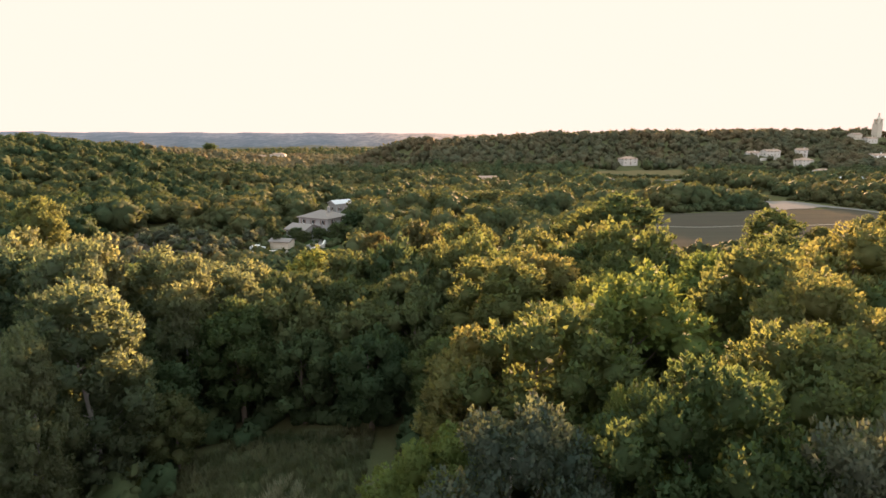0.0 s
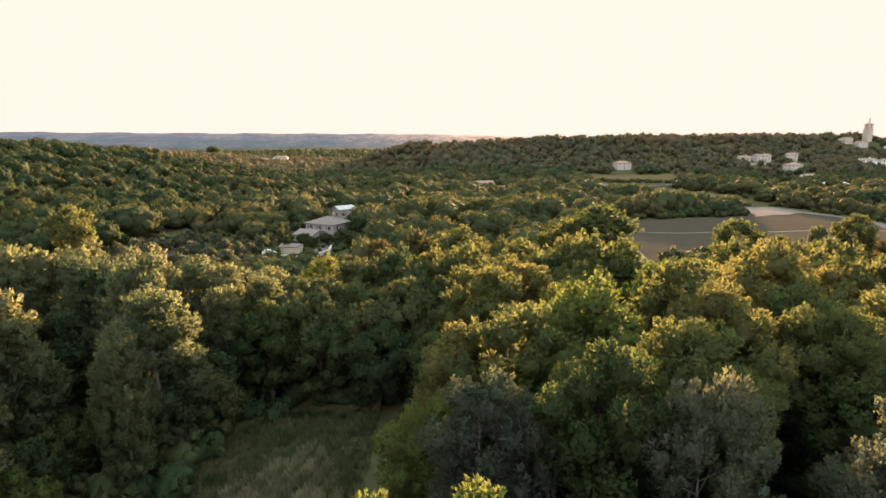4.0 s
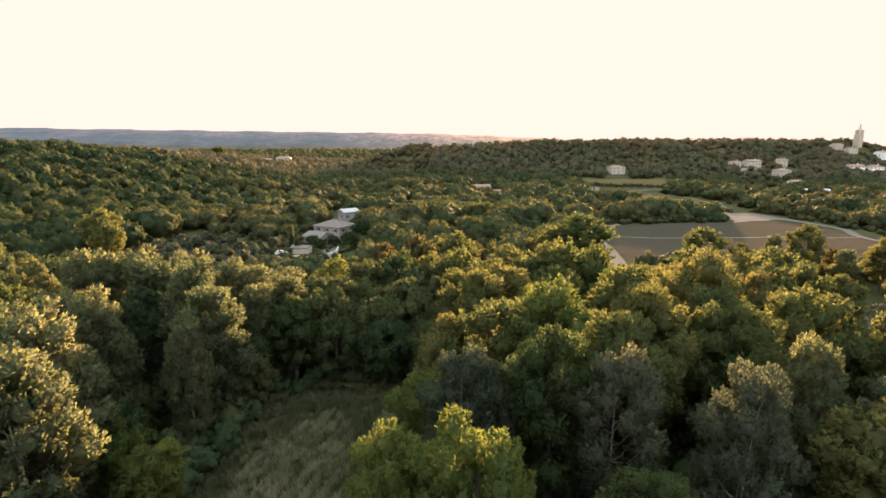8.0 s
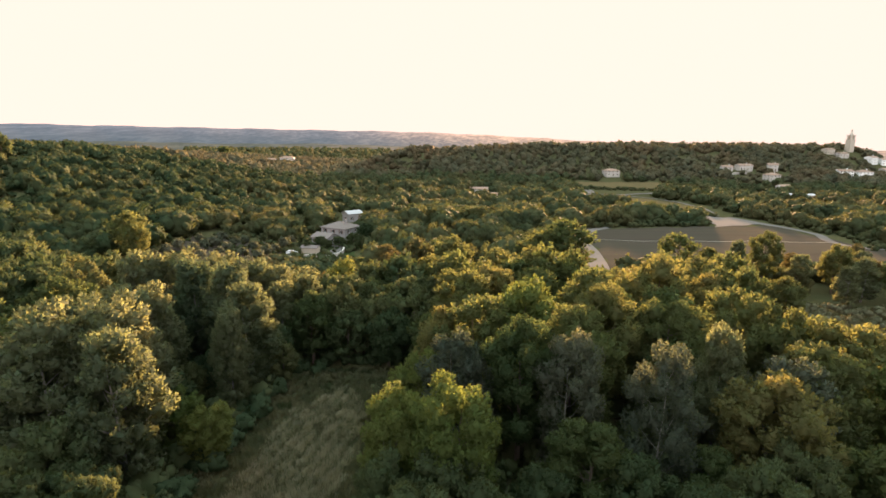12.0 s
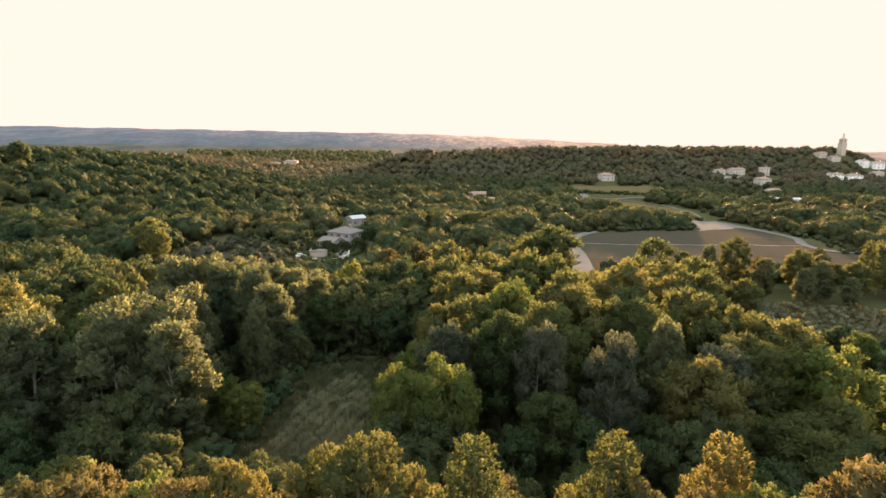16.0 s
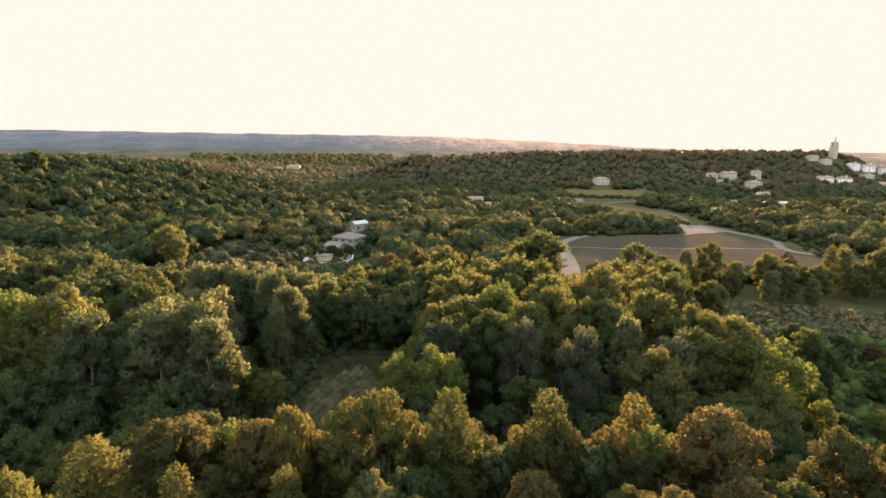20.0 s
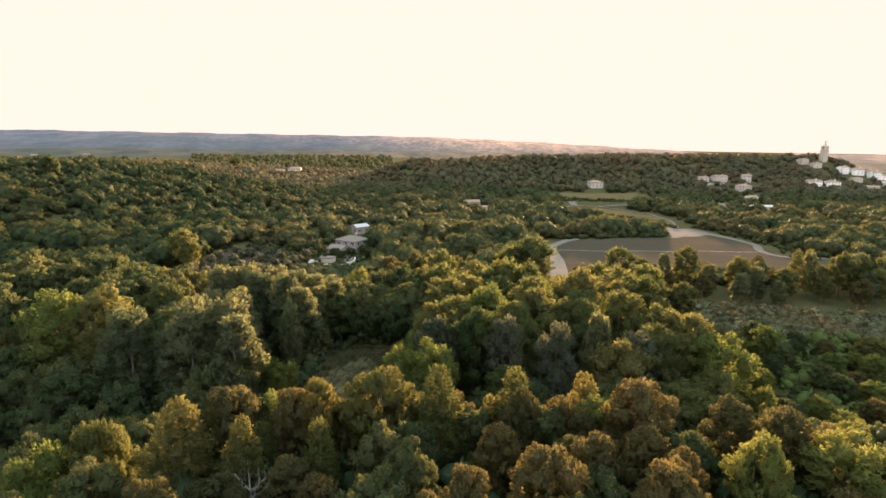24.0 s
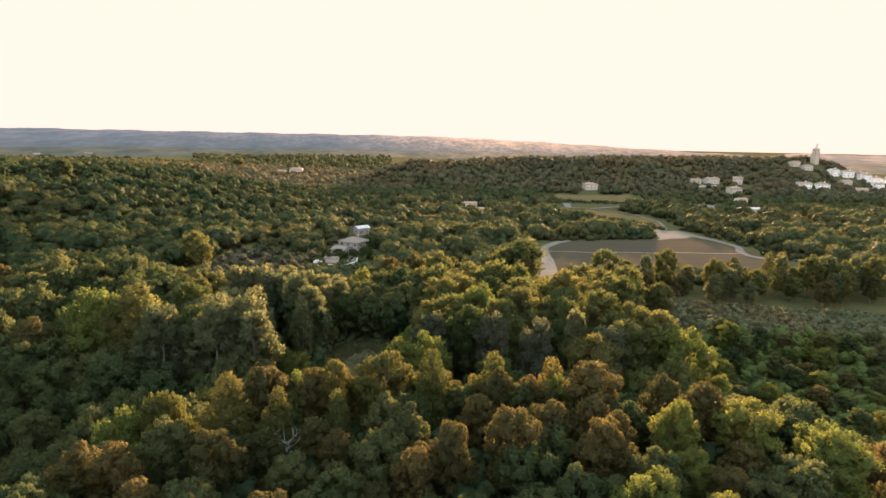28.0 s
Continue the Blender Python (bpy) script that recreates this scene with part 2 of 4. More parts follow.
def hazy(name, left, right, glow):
    """The far distance: evening haze painted in colour and emission, warmer on the sun's side."""
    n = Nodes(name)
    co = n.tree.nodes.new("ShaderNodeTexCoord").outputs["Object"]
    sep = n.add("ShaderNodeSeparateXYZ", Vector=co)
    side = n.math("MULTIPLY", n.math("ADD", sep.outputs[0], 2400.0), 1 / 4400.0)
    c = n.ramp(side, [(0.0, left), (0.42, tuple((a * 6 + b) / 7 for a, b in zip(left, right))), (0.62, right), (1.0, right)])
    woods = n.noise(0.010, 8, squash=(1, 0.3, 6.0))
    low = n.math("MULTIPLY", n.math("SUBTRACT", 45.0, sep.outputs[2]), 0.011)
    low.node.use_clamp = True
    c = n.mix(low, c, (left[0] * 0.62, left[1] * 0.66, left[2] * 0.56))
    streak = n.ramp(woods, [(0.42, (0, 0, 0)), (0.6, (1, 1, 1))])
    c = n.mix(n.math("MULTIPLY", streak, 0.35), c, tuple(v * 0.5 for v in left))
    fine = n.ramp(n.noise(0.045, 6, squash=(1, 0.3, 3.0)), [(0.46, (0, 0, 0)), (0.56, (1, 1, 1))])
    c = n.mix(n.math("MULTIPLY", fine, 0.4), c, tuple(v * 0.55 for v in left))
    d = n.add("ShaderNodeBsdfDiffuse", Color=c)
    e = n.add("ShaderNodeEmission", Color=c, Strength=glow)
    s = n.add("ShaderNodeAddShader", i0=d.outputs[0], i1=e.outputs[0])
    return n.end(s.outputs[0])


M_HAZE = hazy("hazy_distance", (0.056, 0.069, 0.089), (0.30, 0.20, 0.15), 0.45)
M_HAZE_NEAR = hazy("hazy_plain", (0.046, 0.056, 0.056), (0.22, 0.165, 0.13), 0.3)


# ---- building helpers ----
def mesh_of(name, verts, tris, mat, smooth=False, normals=None):
    me = bpy.data.meshes.new(name)
    verts = np.asarray(verts, dtype=np.float32)
    tris = np.asarray(tris, dtype=np.int32)
    me.vertices.add(len(verts))
    me.vertices.foreach_set("co", verts.ravel())
    me.loops.add(tris.size)
    me.loops.foreach_set("vertex_index", tris.ravel())
    me.polygons.add(len(tris))
    me.polygons.foreach_set("loop_start", np.arange(0, tris.size, 3, dtype=np.int32))
    if smooth:
        me.polygons.foreach_set("use_smooth", np.ones(len(tris), dtype=bool))
    me.materials.append(mat)
    me.update(calc_edges=True)
    if normals is not None:
        me.normals_split_custom_set_from_vertices(np.asarray(normals, dtype=np.float32))
    return me


def foliage(name, pieces, mat):
    """A mesh of leaf sprays, shaded softly along the roundness of the crown."""
    v, f = join([(p[0], p[1]) for p in pieces])
    if pieces[0][2] is None:
        return mesh_of(name, v, f, mat)
    return mesh_of(name, v, f, mat, True, np.concatenate([p[2] for p in pieces]))


def facing(v, f, d, soft):
    """Turn each spray's face to the outside d; give its vertices a normal between its own and d."""
    own = np.cross(v[f[:, 1]] - v[f[:, 0]], v[f[:, 2]] - v[f[:, 0]])
    own /= np.linalg.norm(own, axis=1)[:, None] + 1e-9
    back = (own * d).sum(1) < 0
    f = np.where(back[:, None], f[:, ::-1], f)
    own = np.where(back[:, None], -own, own)
    n = own * (1 - soft) + d * soft
    n /= np.linalg.norm(n, axis=1)[:, None] + 1e-9
    return v, f, np.repeat(n, 3, axis=0)


def part(name, bm, material, parent, label=""):
    """Link a bmesh as one mesh object under a thing or a part."""
    me = bpy.data.meshes.new(name)
    bm.to_mesh(me)
    bm.free()
    me.materials.append(material)
    ob = new(name, me)
    ob.parent = parent
    return tagged(ob, label)


def part_mesh(name, me, parent, label=""):
    ob = new(name, me)
    ob.parent = parent
    return tagged(ob, label)


def box(bm, x0, x1, y0, y1, z0, z1):
    v = [bm.verts.new((x, y, z)) for z in (z0, z1) for y in (y0, y1) for x in (x0, x1)]
    for f in ((0, 2, 3, 1), (4, 5, 7, 6), (0, 1, 5, 4), (2, 6, 7, 3), (0, 4, 6, 2), (1, 3, 7, 5)):
        bm.faces.new([v[i] for i in f])
    return v


def boxes(*dims):
    bm = bmesh.new()
    for d in dims:
        box(bm, *d)
    return bm


def tube(path, radii, sides=6):
    """Vertices and triangles of a tapered tube along a path."""
    path = np.asarray(path, float)
    vs, fs = [], []
    ang = np.arange(sides) * 2 * math.pi / sides
    for i, p in enumerate(path):
        d = path[min(i + 1, len(path) - 1)] - path[max(i - 1, 0)]
        d = d / (np.linalg.norm(d) + 1e-9)
        a = np.cross(d, (0.31, 0.95, 0.05))
        a /= np.linalg.norm(a) + 1e-9
        b = np.cross(d, a)
        vs.append(p + radii[i] * (np.cos(ang)[:, None] * a + np.sin(ang)[:, None] * b))
    for i in range(len(path) - 1):
        for k in range(sides):
            a0, a1 = i * sides + k, i * sides + (k + 1) % sides
            fs += [(a0, a1, a1 + sides), (a0, a1 + sides, a0 + sides)]
    return np.concatenate(vs), np.array(fs)


def join(pieces):
    vs, fs, k = [], [], 0
    for v, f in pieces:
        vs.append(v)
        fs.append(np.asarray(f) + k)
        k += len(v)
    return np.concatenate(vs), np.concatenate(fs)


# ---- the lie of the land ----
def ease(t):
    t = np.clip(t, 0.0, 1.0)
    return t * t * (3 - 2 * t)


def ground(x, y):
    x, y = np.asarray(x, float), np.asarray(y, float)
    h = 2.6 * ease((x + y * 0.4 - 30) / 90) * ease((y - 20) / 90)
    h = h - 3.5 * ease((y - 260) / 120) * np.exp(-((x - 330) / 130) ** 2) * np.exp(-((y - 390) / 60) ** 2)
    # long hill whose crest runs away from the camera
    cross = np.where(x < -285, 1.0, np.exp(-((x + 285) / 108) ** 2))
    along = ease((y - 60) / 190) * (27 - 18 * ease((y - 290) / 400)) * (1 - ease((y - 600) / 300))
    h = h + cross * along
    # wooded ridge that carries the village
    ax, ay, bx, by = -22.0, 540.0, 515.0, 655.0
    raw = ((x - ax) * (bx - ax) + (y - ay) * (by - ay)) / ((bx - ax) ** 2 + (by - ay) ** 2)
    s = np.clip(raw, 0, 1)
    d2 = (x - ax - s * (bx - ax)) ** 2 + (y - ay - s * (by - ay)) ** 2
    d2 = d2 * (1 + 2.2 * ease(-raw / 0.06))
    crest = 23 + 7 * ease(s / 0.35) + 3 * ease((s - 0.35) / 0.4)
    h = h + crest * np.exp(-d2 / (95 + 20 * np.exp(-((s - 0.55) / 0.15) ** 2) - 33 * ease((s - 0.7) / 0.3)) ** 2)
    # brow from which the camera set out
    side = 1 - 0.62 * ease((x - 38) / 45) 
    h = h + 20.0 * side * ease((-9 - y + 1.15 * np.minimum(0, x + 15)) / 23)
    h = h + 0.5 * np.sin(x * 0.05 + 1) * np.sin(y * 0.043) + 0.15 * np.sin(x * 0.21) * np.sin(y * 0.19 + 2)
    far = ease((np.hypot(x, y) - 1100) / 1200)
    return h * (1 - far) - 22 * far * ease((y + 500) / 1000)


def steps(lo, hi, fine_lo, fine_hi, fine, grow=1.09):
    out = list(np.arange(fine_lo, fine_hi + 0.01, fine))
    d = fine
    while out[-1] < hi:
        d *= grow
        out.append(out[-1] + d)
    d = fine
    while out[0] > lo:
        d *= grow
        out.insert(0, out[0] - d)
    return np.array(out)


def sheet(xs, ys, lift=0.0):
    gx, gy = np.meshgrid(xs, ys)
    v = np.stack([gx, gy, ground(gx, gy) + lift], -1).reshape(-1, 3)
    n, m = len(xs), len(ys)
    i = (np.arange(m - 1)[:, None] * n + np.arange(n - 1)).ravel()
    f = np.concatenate([np.stack([i, i + 1, i + n + 1], 1), np.stack([i, i + n + 1, i + n], 1)])
    return v, f


tagged(new("ground", mesh_of("ground", *sheet(steps(-4800, 4800, -60, 200, 3.0), steps(-2500, 4800, -80, 440, 3.2)), M_GROUND, True)),
       "rolling wooded land with dry grass and leaf litter", "ground", kind="structure")


def strip(name, points, width, mat, label, category, lift=0.06, kind="structure"):
    """A track draped over the land along a smooth line of few points."""
    pts = np.array(points, float)
    t = np.linspace(0, len(pts) - 1, (len(pts) - 1) * 14 + 1)
    i = np.clip(t.astype(int), 0, len(pts) - 2)
    f = (t - i)[:, None]
    p0, p1, p2, p3 = pts[np.maximum(i - 1, 0)], pts[i], pts[i + 1], pts[np.minimum(i + 2, len(pts) - 1)]
    c = 0.5 * (2 * p1 + (p2 - p0) * f + (2 * p0 - 5 * p1 + 4 * p2 - p3) * f ** 2 + (3 * p1 - p0 - 3 * p2 + p3) * f ** 3)
    xy = c[:, :2]
    w = c[:, 2:3] if c.shape[1] > 2 else np.full((len(c), 1), width)
    d = np.gradient(xy, axis=0)
    d /= np.linalg.norm(d, axis=1)[:, None] + 1e-9
    nrm = np.stack([-d[:, 1], d[:, 0]], 1)
    rows, m = [], 5
    for k in range(m):
        e = xy + nrm * w * (k / (m - 1) - 0.5)
        rows.append(np.column_stack([e, ground(e[:, 0], e[:, 1]) + lift]))
    v = np.stack(rows, 1).reshape(-1, 3)
    i = (np.arange(len(c) - 1)[:, None] * m + np.arange(m - 1)).ravel()
    f = np.concatenate([np.stack([i, i + m, i + m + 1], 1), np.stack([i, i + m + 1, i + 1], 1)])
    return tagged(new(name, mesh_of(name, v, f, mat, True)), label, category, kind=kind)


def patch(name, corners, mat, label, category, lift=0.05, cell=4.0):
    """A four-cornered field with a wavering edge, draped over the land."""
    a, b, c, d = [np.array(q, float) for q in corners]
    n = max(6, int(np.linalg.norm(b - a) / cell))
    m = max(6, int(np.linalg.norm(d - a) / cell))
    s, t = np.meshgrid(np.linspace(0, 1, n), np.linspace(0, 1, m))
    s, t = s[..., None], t[..., None]
    q = (a * (1 - s) + b * s) * (1 - t) + (d * (1 - s) + c * s) * t
    q = q + 1.3 * np.stack([np.sin(q[..., 1] * 0.31 + q[..., 0] * 0.1), np.sin(q[..., 0] * 0.37 + 1.3)], -1)
    v = np.concatenate([q, ground(q[..., 0], q[..., 1])[..., None] + lift], -1).reshape(-1, 3)
    i = (np.arange(m - 1)[:, None] * n + np.arange(n - 1)).ravel()
    f = np.concatenate([np.stack([i, i + 1, i + n + 1], 1), np.stack([i, i + n + 1, i + n], 1)])
    return tagged(new(name, mesh_of(name, v, f, mat, True)), label, category, kind="structure")


FIELD = [(54, 118), (172, 132), (156, 206), (64, 192)]
patch("field", FIELD, M_FIELD, "bare brown field of ploughed soil between woods", "field")
strip("field_path", [(58, 166, 0.7), (100, 165.5, 0.7), (156, 166, 0.7)], 0.7, M_ROAD, "narrow pale footpath across the brown field", "path", 0.12)
strip("gravel_track", [(44, 96, 6), (50, 118, 7), (54, 140, 6), (57, 163, 4), (60, 177, 4), (69, 190, 4), (78, 197, 3)], 5, M_PATH, "pale gravel track along the field's edge", "track", 0.14)
strip("white_road", [(150, 234, 6), (157, 214, 6), (162, 197, 5), (164, 184, 4), (158, 169, 4), (159, 159, 3.5), (170, 156, 3.5), (200, 156, 3.5), (240, 158, 3.5)], 6, M_PATH, "pale gravel road bending round the field", "road", 0.2)
patch("road_apron", [(127, 199), (156, 211), (151, 233), (142, 240)], M_PATH, "wide pale gravel apron beside the field", "road", 0.17)
strip("valley_track", [(74, 321, 1.8), (95, 326, 2), (109, 336, 2.6), (125, 331, 2.4), (149, 302, 2), (154, 287, 2), (156, 272, 1.8), (152, 250, 1.6), (148, 238, 1.8)], 2, M_PATH, "pale dusty track winding through the meadow", "track", 0.3)
strip("track_spur", [(114, 379, 5), (113, 362, 6), (109, 338, 5)], 5, M_PATH, "short pale spur joining the dusty track", "track", 0.36)
strip("farm_track", [(125, 330, 4), (145, 342, 4), (181, 370, 4), (214, 384, 3)], 4, M_PATH, "thin pale farm track across the valley", "track", 0.42)
patch("meadow", [(113, 382), (182, 384), (192, 430), (110, 418)], M_MEADOW, "sunlit yellow-green mown meadow in the valley", "meadow", 0.25)
patch("lower_meadow", [(98, 262), (152, 244), (156, 286), (122, 328)], M_MEADOW, "green meadow beside the dusty track", "meadow", 0.15)
patch("vineyard", [(220, 354), (243, 349), (266, 392), (240, 395)], M_PATH, "pale dry plot at the foot of the hill", "field", 0.25)
patch("garden_lawn", [(-51, 119), (-28, 117), (-29, 158), (-53, 155)], M_LAWN, "shaded green grass of the villa's garden", "lawn", 0.07)
patch("orchard_floor", [(-100, 112), (-52, 118), (-58, 158), (-96, 166)], M_FIELD, "bare earth under the olive orchard", "field")


# ---- far distance ----
def far_hill(name, dist, depth, profile, foot, mat, label):
    az = np.radians(np.linspace(-75, 75, 240))
    vs = []
    for k, u in enumerate((0.0, 0.35, 0.7, 1.0, 1.5)):
        r = dist + depth * (u - 1)
        top = np.array([profile(math.degrees(a)) for a in az])
        top = top + 2.2 * np.sin(az * 60 + k) + 1.2 * np.sin(az * 173 + 2 * k)
        z = foot + (top - foot) * (math.sin(min(u, 1) * math.pi / 2) if u <= 1 else 0.6)
        vs.append(np.column_stack([r * np.sin(az), r * np.cos(az), z]))
    v = np.concatenate(vs)
    n = len(az)
    i = (np.arange(4)[:, None] * n + np.arange(n - 1)).ravel()
    f = np.concatenate([np.stack([i, i + n + 1, i + 1], 1), np.stack([i, i + n, i + n + 1], 1)])
    return tagged(new(name, mesh_of(name, v, f, mat, True)), label, "hills", kind="structure")


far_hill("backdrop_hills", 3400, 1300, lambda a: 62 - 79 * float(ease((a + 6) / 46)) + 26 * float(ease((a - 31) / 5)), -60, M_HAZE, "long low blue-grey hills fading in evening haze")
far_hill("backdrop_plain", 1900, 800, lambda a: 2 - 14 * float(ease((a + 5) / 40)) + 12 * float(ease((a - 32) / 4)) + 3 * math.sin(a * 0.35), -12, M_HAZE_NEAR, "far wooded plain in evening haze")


# ---- trees ----
def ball(level):
    bm = bmesh.new()
    bmesh.ops.create_icosphere(bm, subdivisions=level, radius=1.0)
    v = np.array([p.co[:] for p in bm.verts])
    f = np.array([[q.index for q in t.verts] for t in bm.faces])
    bm.free()
    return v, f


BALLS = {1: ball(1), 2: ball(2)}


def unit(v):
    return v / (np.linalg.norm(v, axis=-1, keepdims=True) + 1e-9)


def knots(rng, c, r, level=1, rough=0.16):
    """Uneven knots of dense twigs and leaves, one at each centre."""
    bv, bf = BALLS[level]
    n, m = len(r), len(bv)
    turn = rng.uniform(0, 6.28, n)
    co, si = np.cos(turn)[:, None], np.sin(turn)[:, None]
    x, y, z = bv[:, 0], bv[:, 1], bv[:, 2]
    d = np.stack([x * co - y * si, x * si + y * co, np.broadcast_to(z, (n, m))], -1)
    v = c[:, None, :] + d * rng.uniform(1 - rough, 1 + rough, (n, m, 1)) * r[:, None, None]
    nr = unit(d + rng.normal(scale=0.25, size=d.shape))
    f = bf[None] + (np.arange(n) * m)[:, None, None]
    return v.reshape(-1, 3), f.reshape(-1, 3), nr.reshape(-1, 3)


def around(n):
    """Directions spread evenly over a ball."""
    k = np.arange(n)
    z = 1 - (2 * k + 1) / n
    w = np.sqrt(1 - z * z)
    return np.column_stack([w * np.cos(k * 2.39996), w * np.sin(k * 2.39996), z])


def leaves(rng, lobes, size, cover, tufts=18, tuft=0.34, stretch=1.35, up=0.5, core=0.84, level=2, knot=0.66, soft=0.82):
    """A crown: rounded lobes set with tufts, each tuft a knot of twigs under small leaf sprays that point outwards and up."""
    lobes = np.asarray(lobes, float)
    c, r = lobes[:, :3], lobes[:, 3]
    out = unit(c - np.array([c[:, 0].mean(), c[:, 1].mean(), c[:, 2].mean() * 0.85]))
    even = around(tufts)
    k = np.repeat(np.arange(len(r)), tufts)
    d = unit(np.tile(even, (len(r), 1)) + rng.normal(scale=0.22, size=(len(k), 3)) + 0.35 * out[k])
    tc = c[k] + d * (r[k] * rng.uniform(0.76, 0.96, len(k)))[:, None]
    tr = r[k] * tuft * rng.uniform(0.75, 1.25, len(k))
    keep = d[:, 2] > -0.6
    for j in range(len(r)):
        keep &= (k == j) | (np.linalg.norm(tc - c[j], axis=1) > 0.86 * r[j])
    k, d, tc, tr = k[keep], d[keep], tc[keep], tr[keep]
    axis = unit(0.7 * d + 0.35 * out[k] + (0, 0, up))
    per = cover * 2 * math.pi * tr ** 2 / (0.4 * size ** 2)
    t = np.repeat(np.arange(len(tr)), np.maximum(1, np.round(per)).astype(int))
    n = len(t)
    e = unit(rng.normal(size=(n, 3)) + 0.75 * axis[t])
    p = tc[t] + e * (tr[t] * rng.uniform(0.72, 1.1, n))[:, None]
    p += axis[t] * (np.maximum(0, (e * axis[t]).sum(1)) * tr[t] * (stretch - 1) * 1.6)[:, None]
    u = unit(0.8 * axis[t] + 0.5 * e + rng.normal(scale=0.45, size=(n, 3)))
    w = unit(np.cross(e + rng.normal(scale=0.35, size=(n, 3)), u))
    s = (size * rng.uniform(0.6, 1.4, n))[:, None]
    v = np.stack([p - u * s * 0.45 - w * s * 0.38, p - u * s * 0.4 + w * s * 0.38, p + u * s * 0.65], 1).reshape(-1, 3)
    shape = facing(v, np.arange(n * 3).reshape(-1, 3), unit(0.5 * e + 0.6 * d[t]), soft)
    return [shape, knots(rng, c, r * core, level)] + ([knots(rng, tc, tr * knot, 1, 0.25)] if knot else [])


def spread(rng, n, height, radius, low, shape, lobe):
    """Lobes of a crown, seated on a round body; shape gives the half width at each relative height."""
    out = []
    lean = rng.normal(scale=0.07 * radius, size=2)
    start = rng.uniform(0, 6.28)
    for i in range(n):
        u = (i + 0.5) / n
        r = lobe * rng.uniform(0.78, 1.25) * (0.8 + 0.25 * shape(u))
        z = low + r * 0.7 + (height - low - 1.75 * r) * u + rng.uniform(-0.5, 0.35) * r
        a = start + i * 2.39996 + rng.uniform(-0.35, 0.35)
        w = max(0.0, radius * shape(u) - 0.6 * r) * rng.uniform(0.62, 1.18)
        out.append((w * math.cos(a) + lean[0] * u, w * math.sin(a) + lean[1] * u, z, r))
    return out


ROUND = lambda u: math.sqrt(max(0.05, 1 - (1.75 * u - 0.8) ** 2))
DOME = lambda u: math.sqrt(max(0.04, 1 - (1.0 * u) ** 2)) * (0.75 + 0.5 * min(1, u * 3)) * 0.85
TALL = lambda u: (0.72 + 0.53 * u if u < 0.45 else 0.96 - 0.85 * (u - 0.45))
CONE = lambda u: 1.0 - 0.86 * u
SLIM = lambda u: 0.55 + 0.45 * math.sin(math.pi * min(1, u * 1.05))


def wood(rng, height, low, lobes, girth, bark, limbs):
    bend = rng.normal(scale=0.03 * height, size=2)
    zs = np.linspace(0, 1, 6)
    trunk = np.column_stack([bend[0] * zs ** 1.5, bend[1] * zs ** 1.5, -0.4 + (height * 0.82 + 0.4) * zs])
    pieces, bridge, n = [tube(trunk, girth * (1.25 - 1.1 * zs), 7)], [], 42
    for x, y, z, r in sorted(lobes, key=lambda q: -q[3])[:limbs]:
        base = max(low * 0.5, z - 0.55 * math.hypot(x, y) - 0.8)
        f = min(1, base / (height * 0.82))
        p0 = np.array([bend[0] * f ** 1.5, bend[1] * f ** 1.5, base])
        p3 = np.array([x, y, z + 0.3 * r])
        p1 = p0 * 0.62 + p3 * 0.38 + (0, 0, -0.25) + rng.normal(scale=0.15, size=3)
        g = girth * (0.5 - 0.3 * f)
        pieces.append(tube([p0, p1, p3], [g, g * 0.6, g * 0.15], 5))
        ring = min(5, int(round(5 * f))) * 7
        bridge.append((ring, n, n + 1))
        n += 15
    v, t = join(pieces)
    return mesh_of("trunk", v, np.concatenate([t, np.array(bridge)]) if bridge else t, bark, True)


def tree(name, label, group, rng, height, low, lobes, size, leaf, bark, girth, limbs=9, core=0.84, up=0.5, stretch=1.35, cover=0.8):
    root = tagged(new(name), label, "tree", group)
    part_mesh("trunk", wood(rng, height, low, lobes, girth, bark, limbs), root)
    coarse, tufts = GRADE
    pieces = leaves(rng, lobes, size * coarse, cover, tufts, 0.26 if tufts > 12 else 0.42, stretch, up, core, 2 if tufts > 12 else 1, 0.5 if core > 0.58 else 0.36)
    part_mesh("crown", foliage("crown", pieces, leaf), root)
    return root


R = np.random.default_rng(11)
GRADE = [1.0, 18]


def kinds(n, make):
    """Models in three grades: fine sprays for trees that the camera passes near, coarser ones for those that stay farther off."""
    out = []
    for GRADE[0], GRADE[1] in ((1.0, 30), (1.4, 24), (2.5, 9)):
        out.append([make(np.random.default_rng(100 + i * 7)) for i in range(n)])
    return out


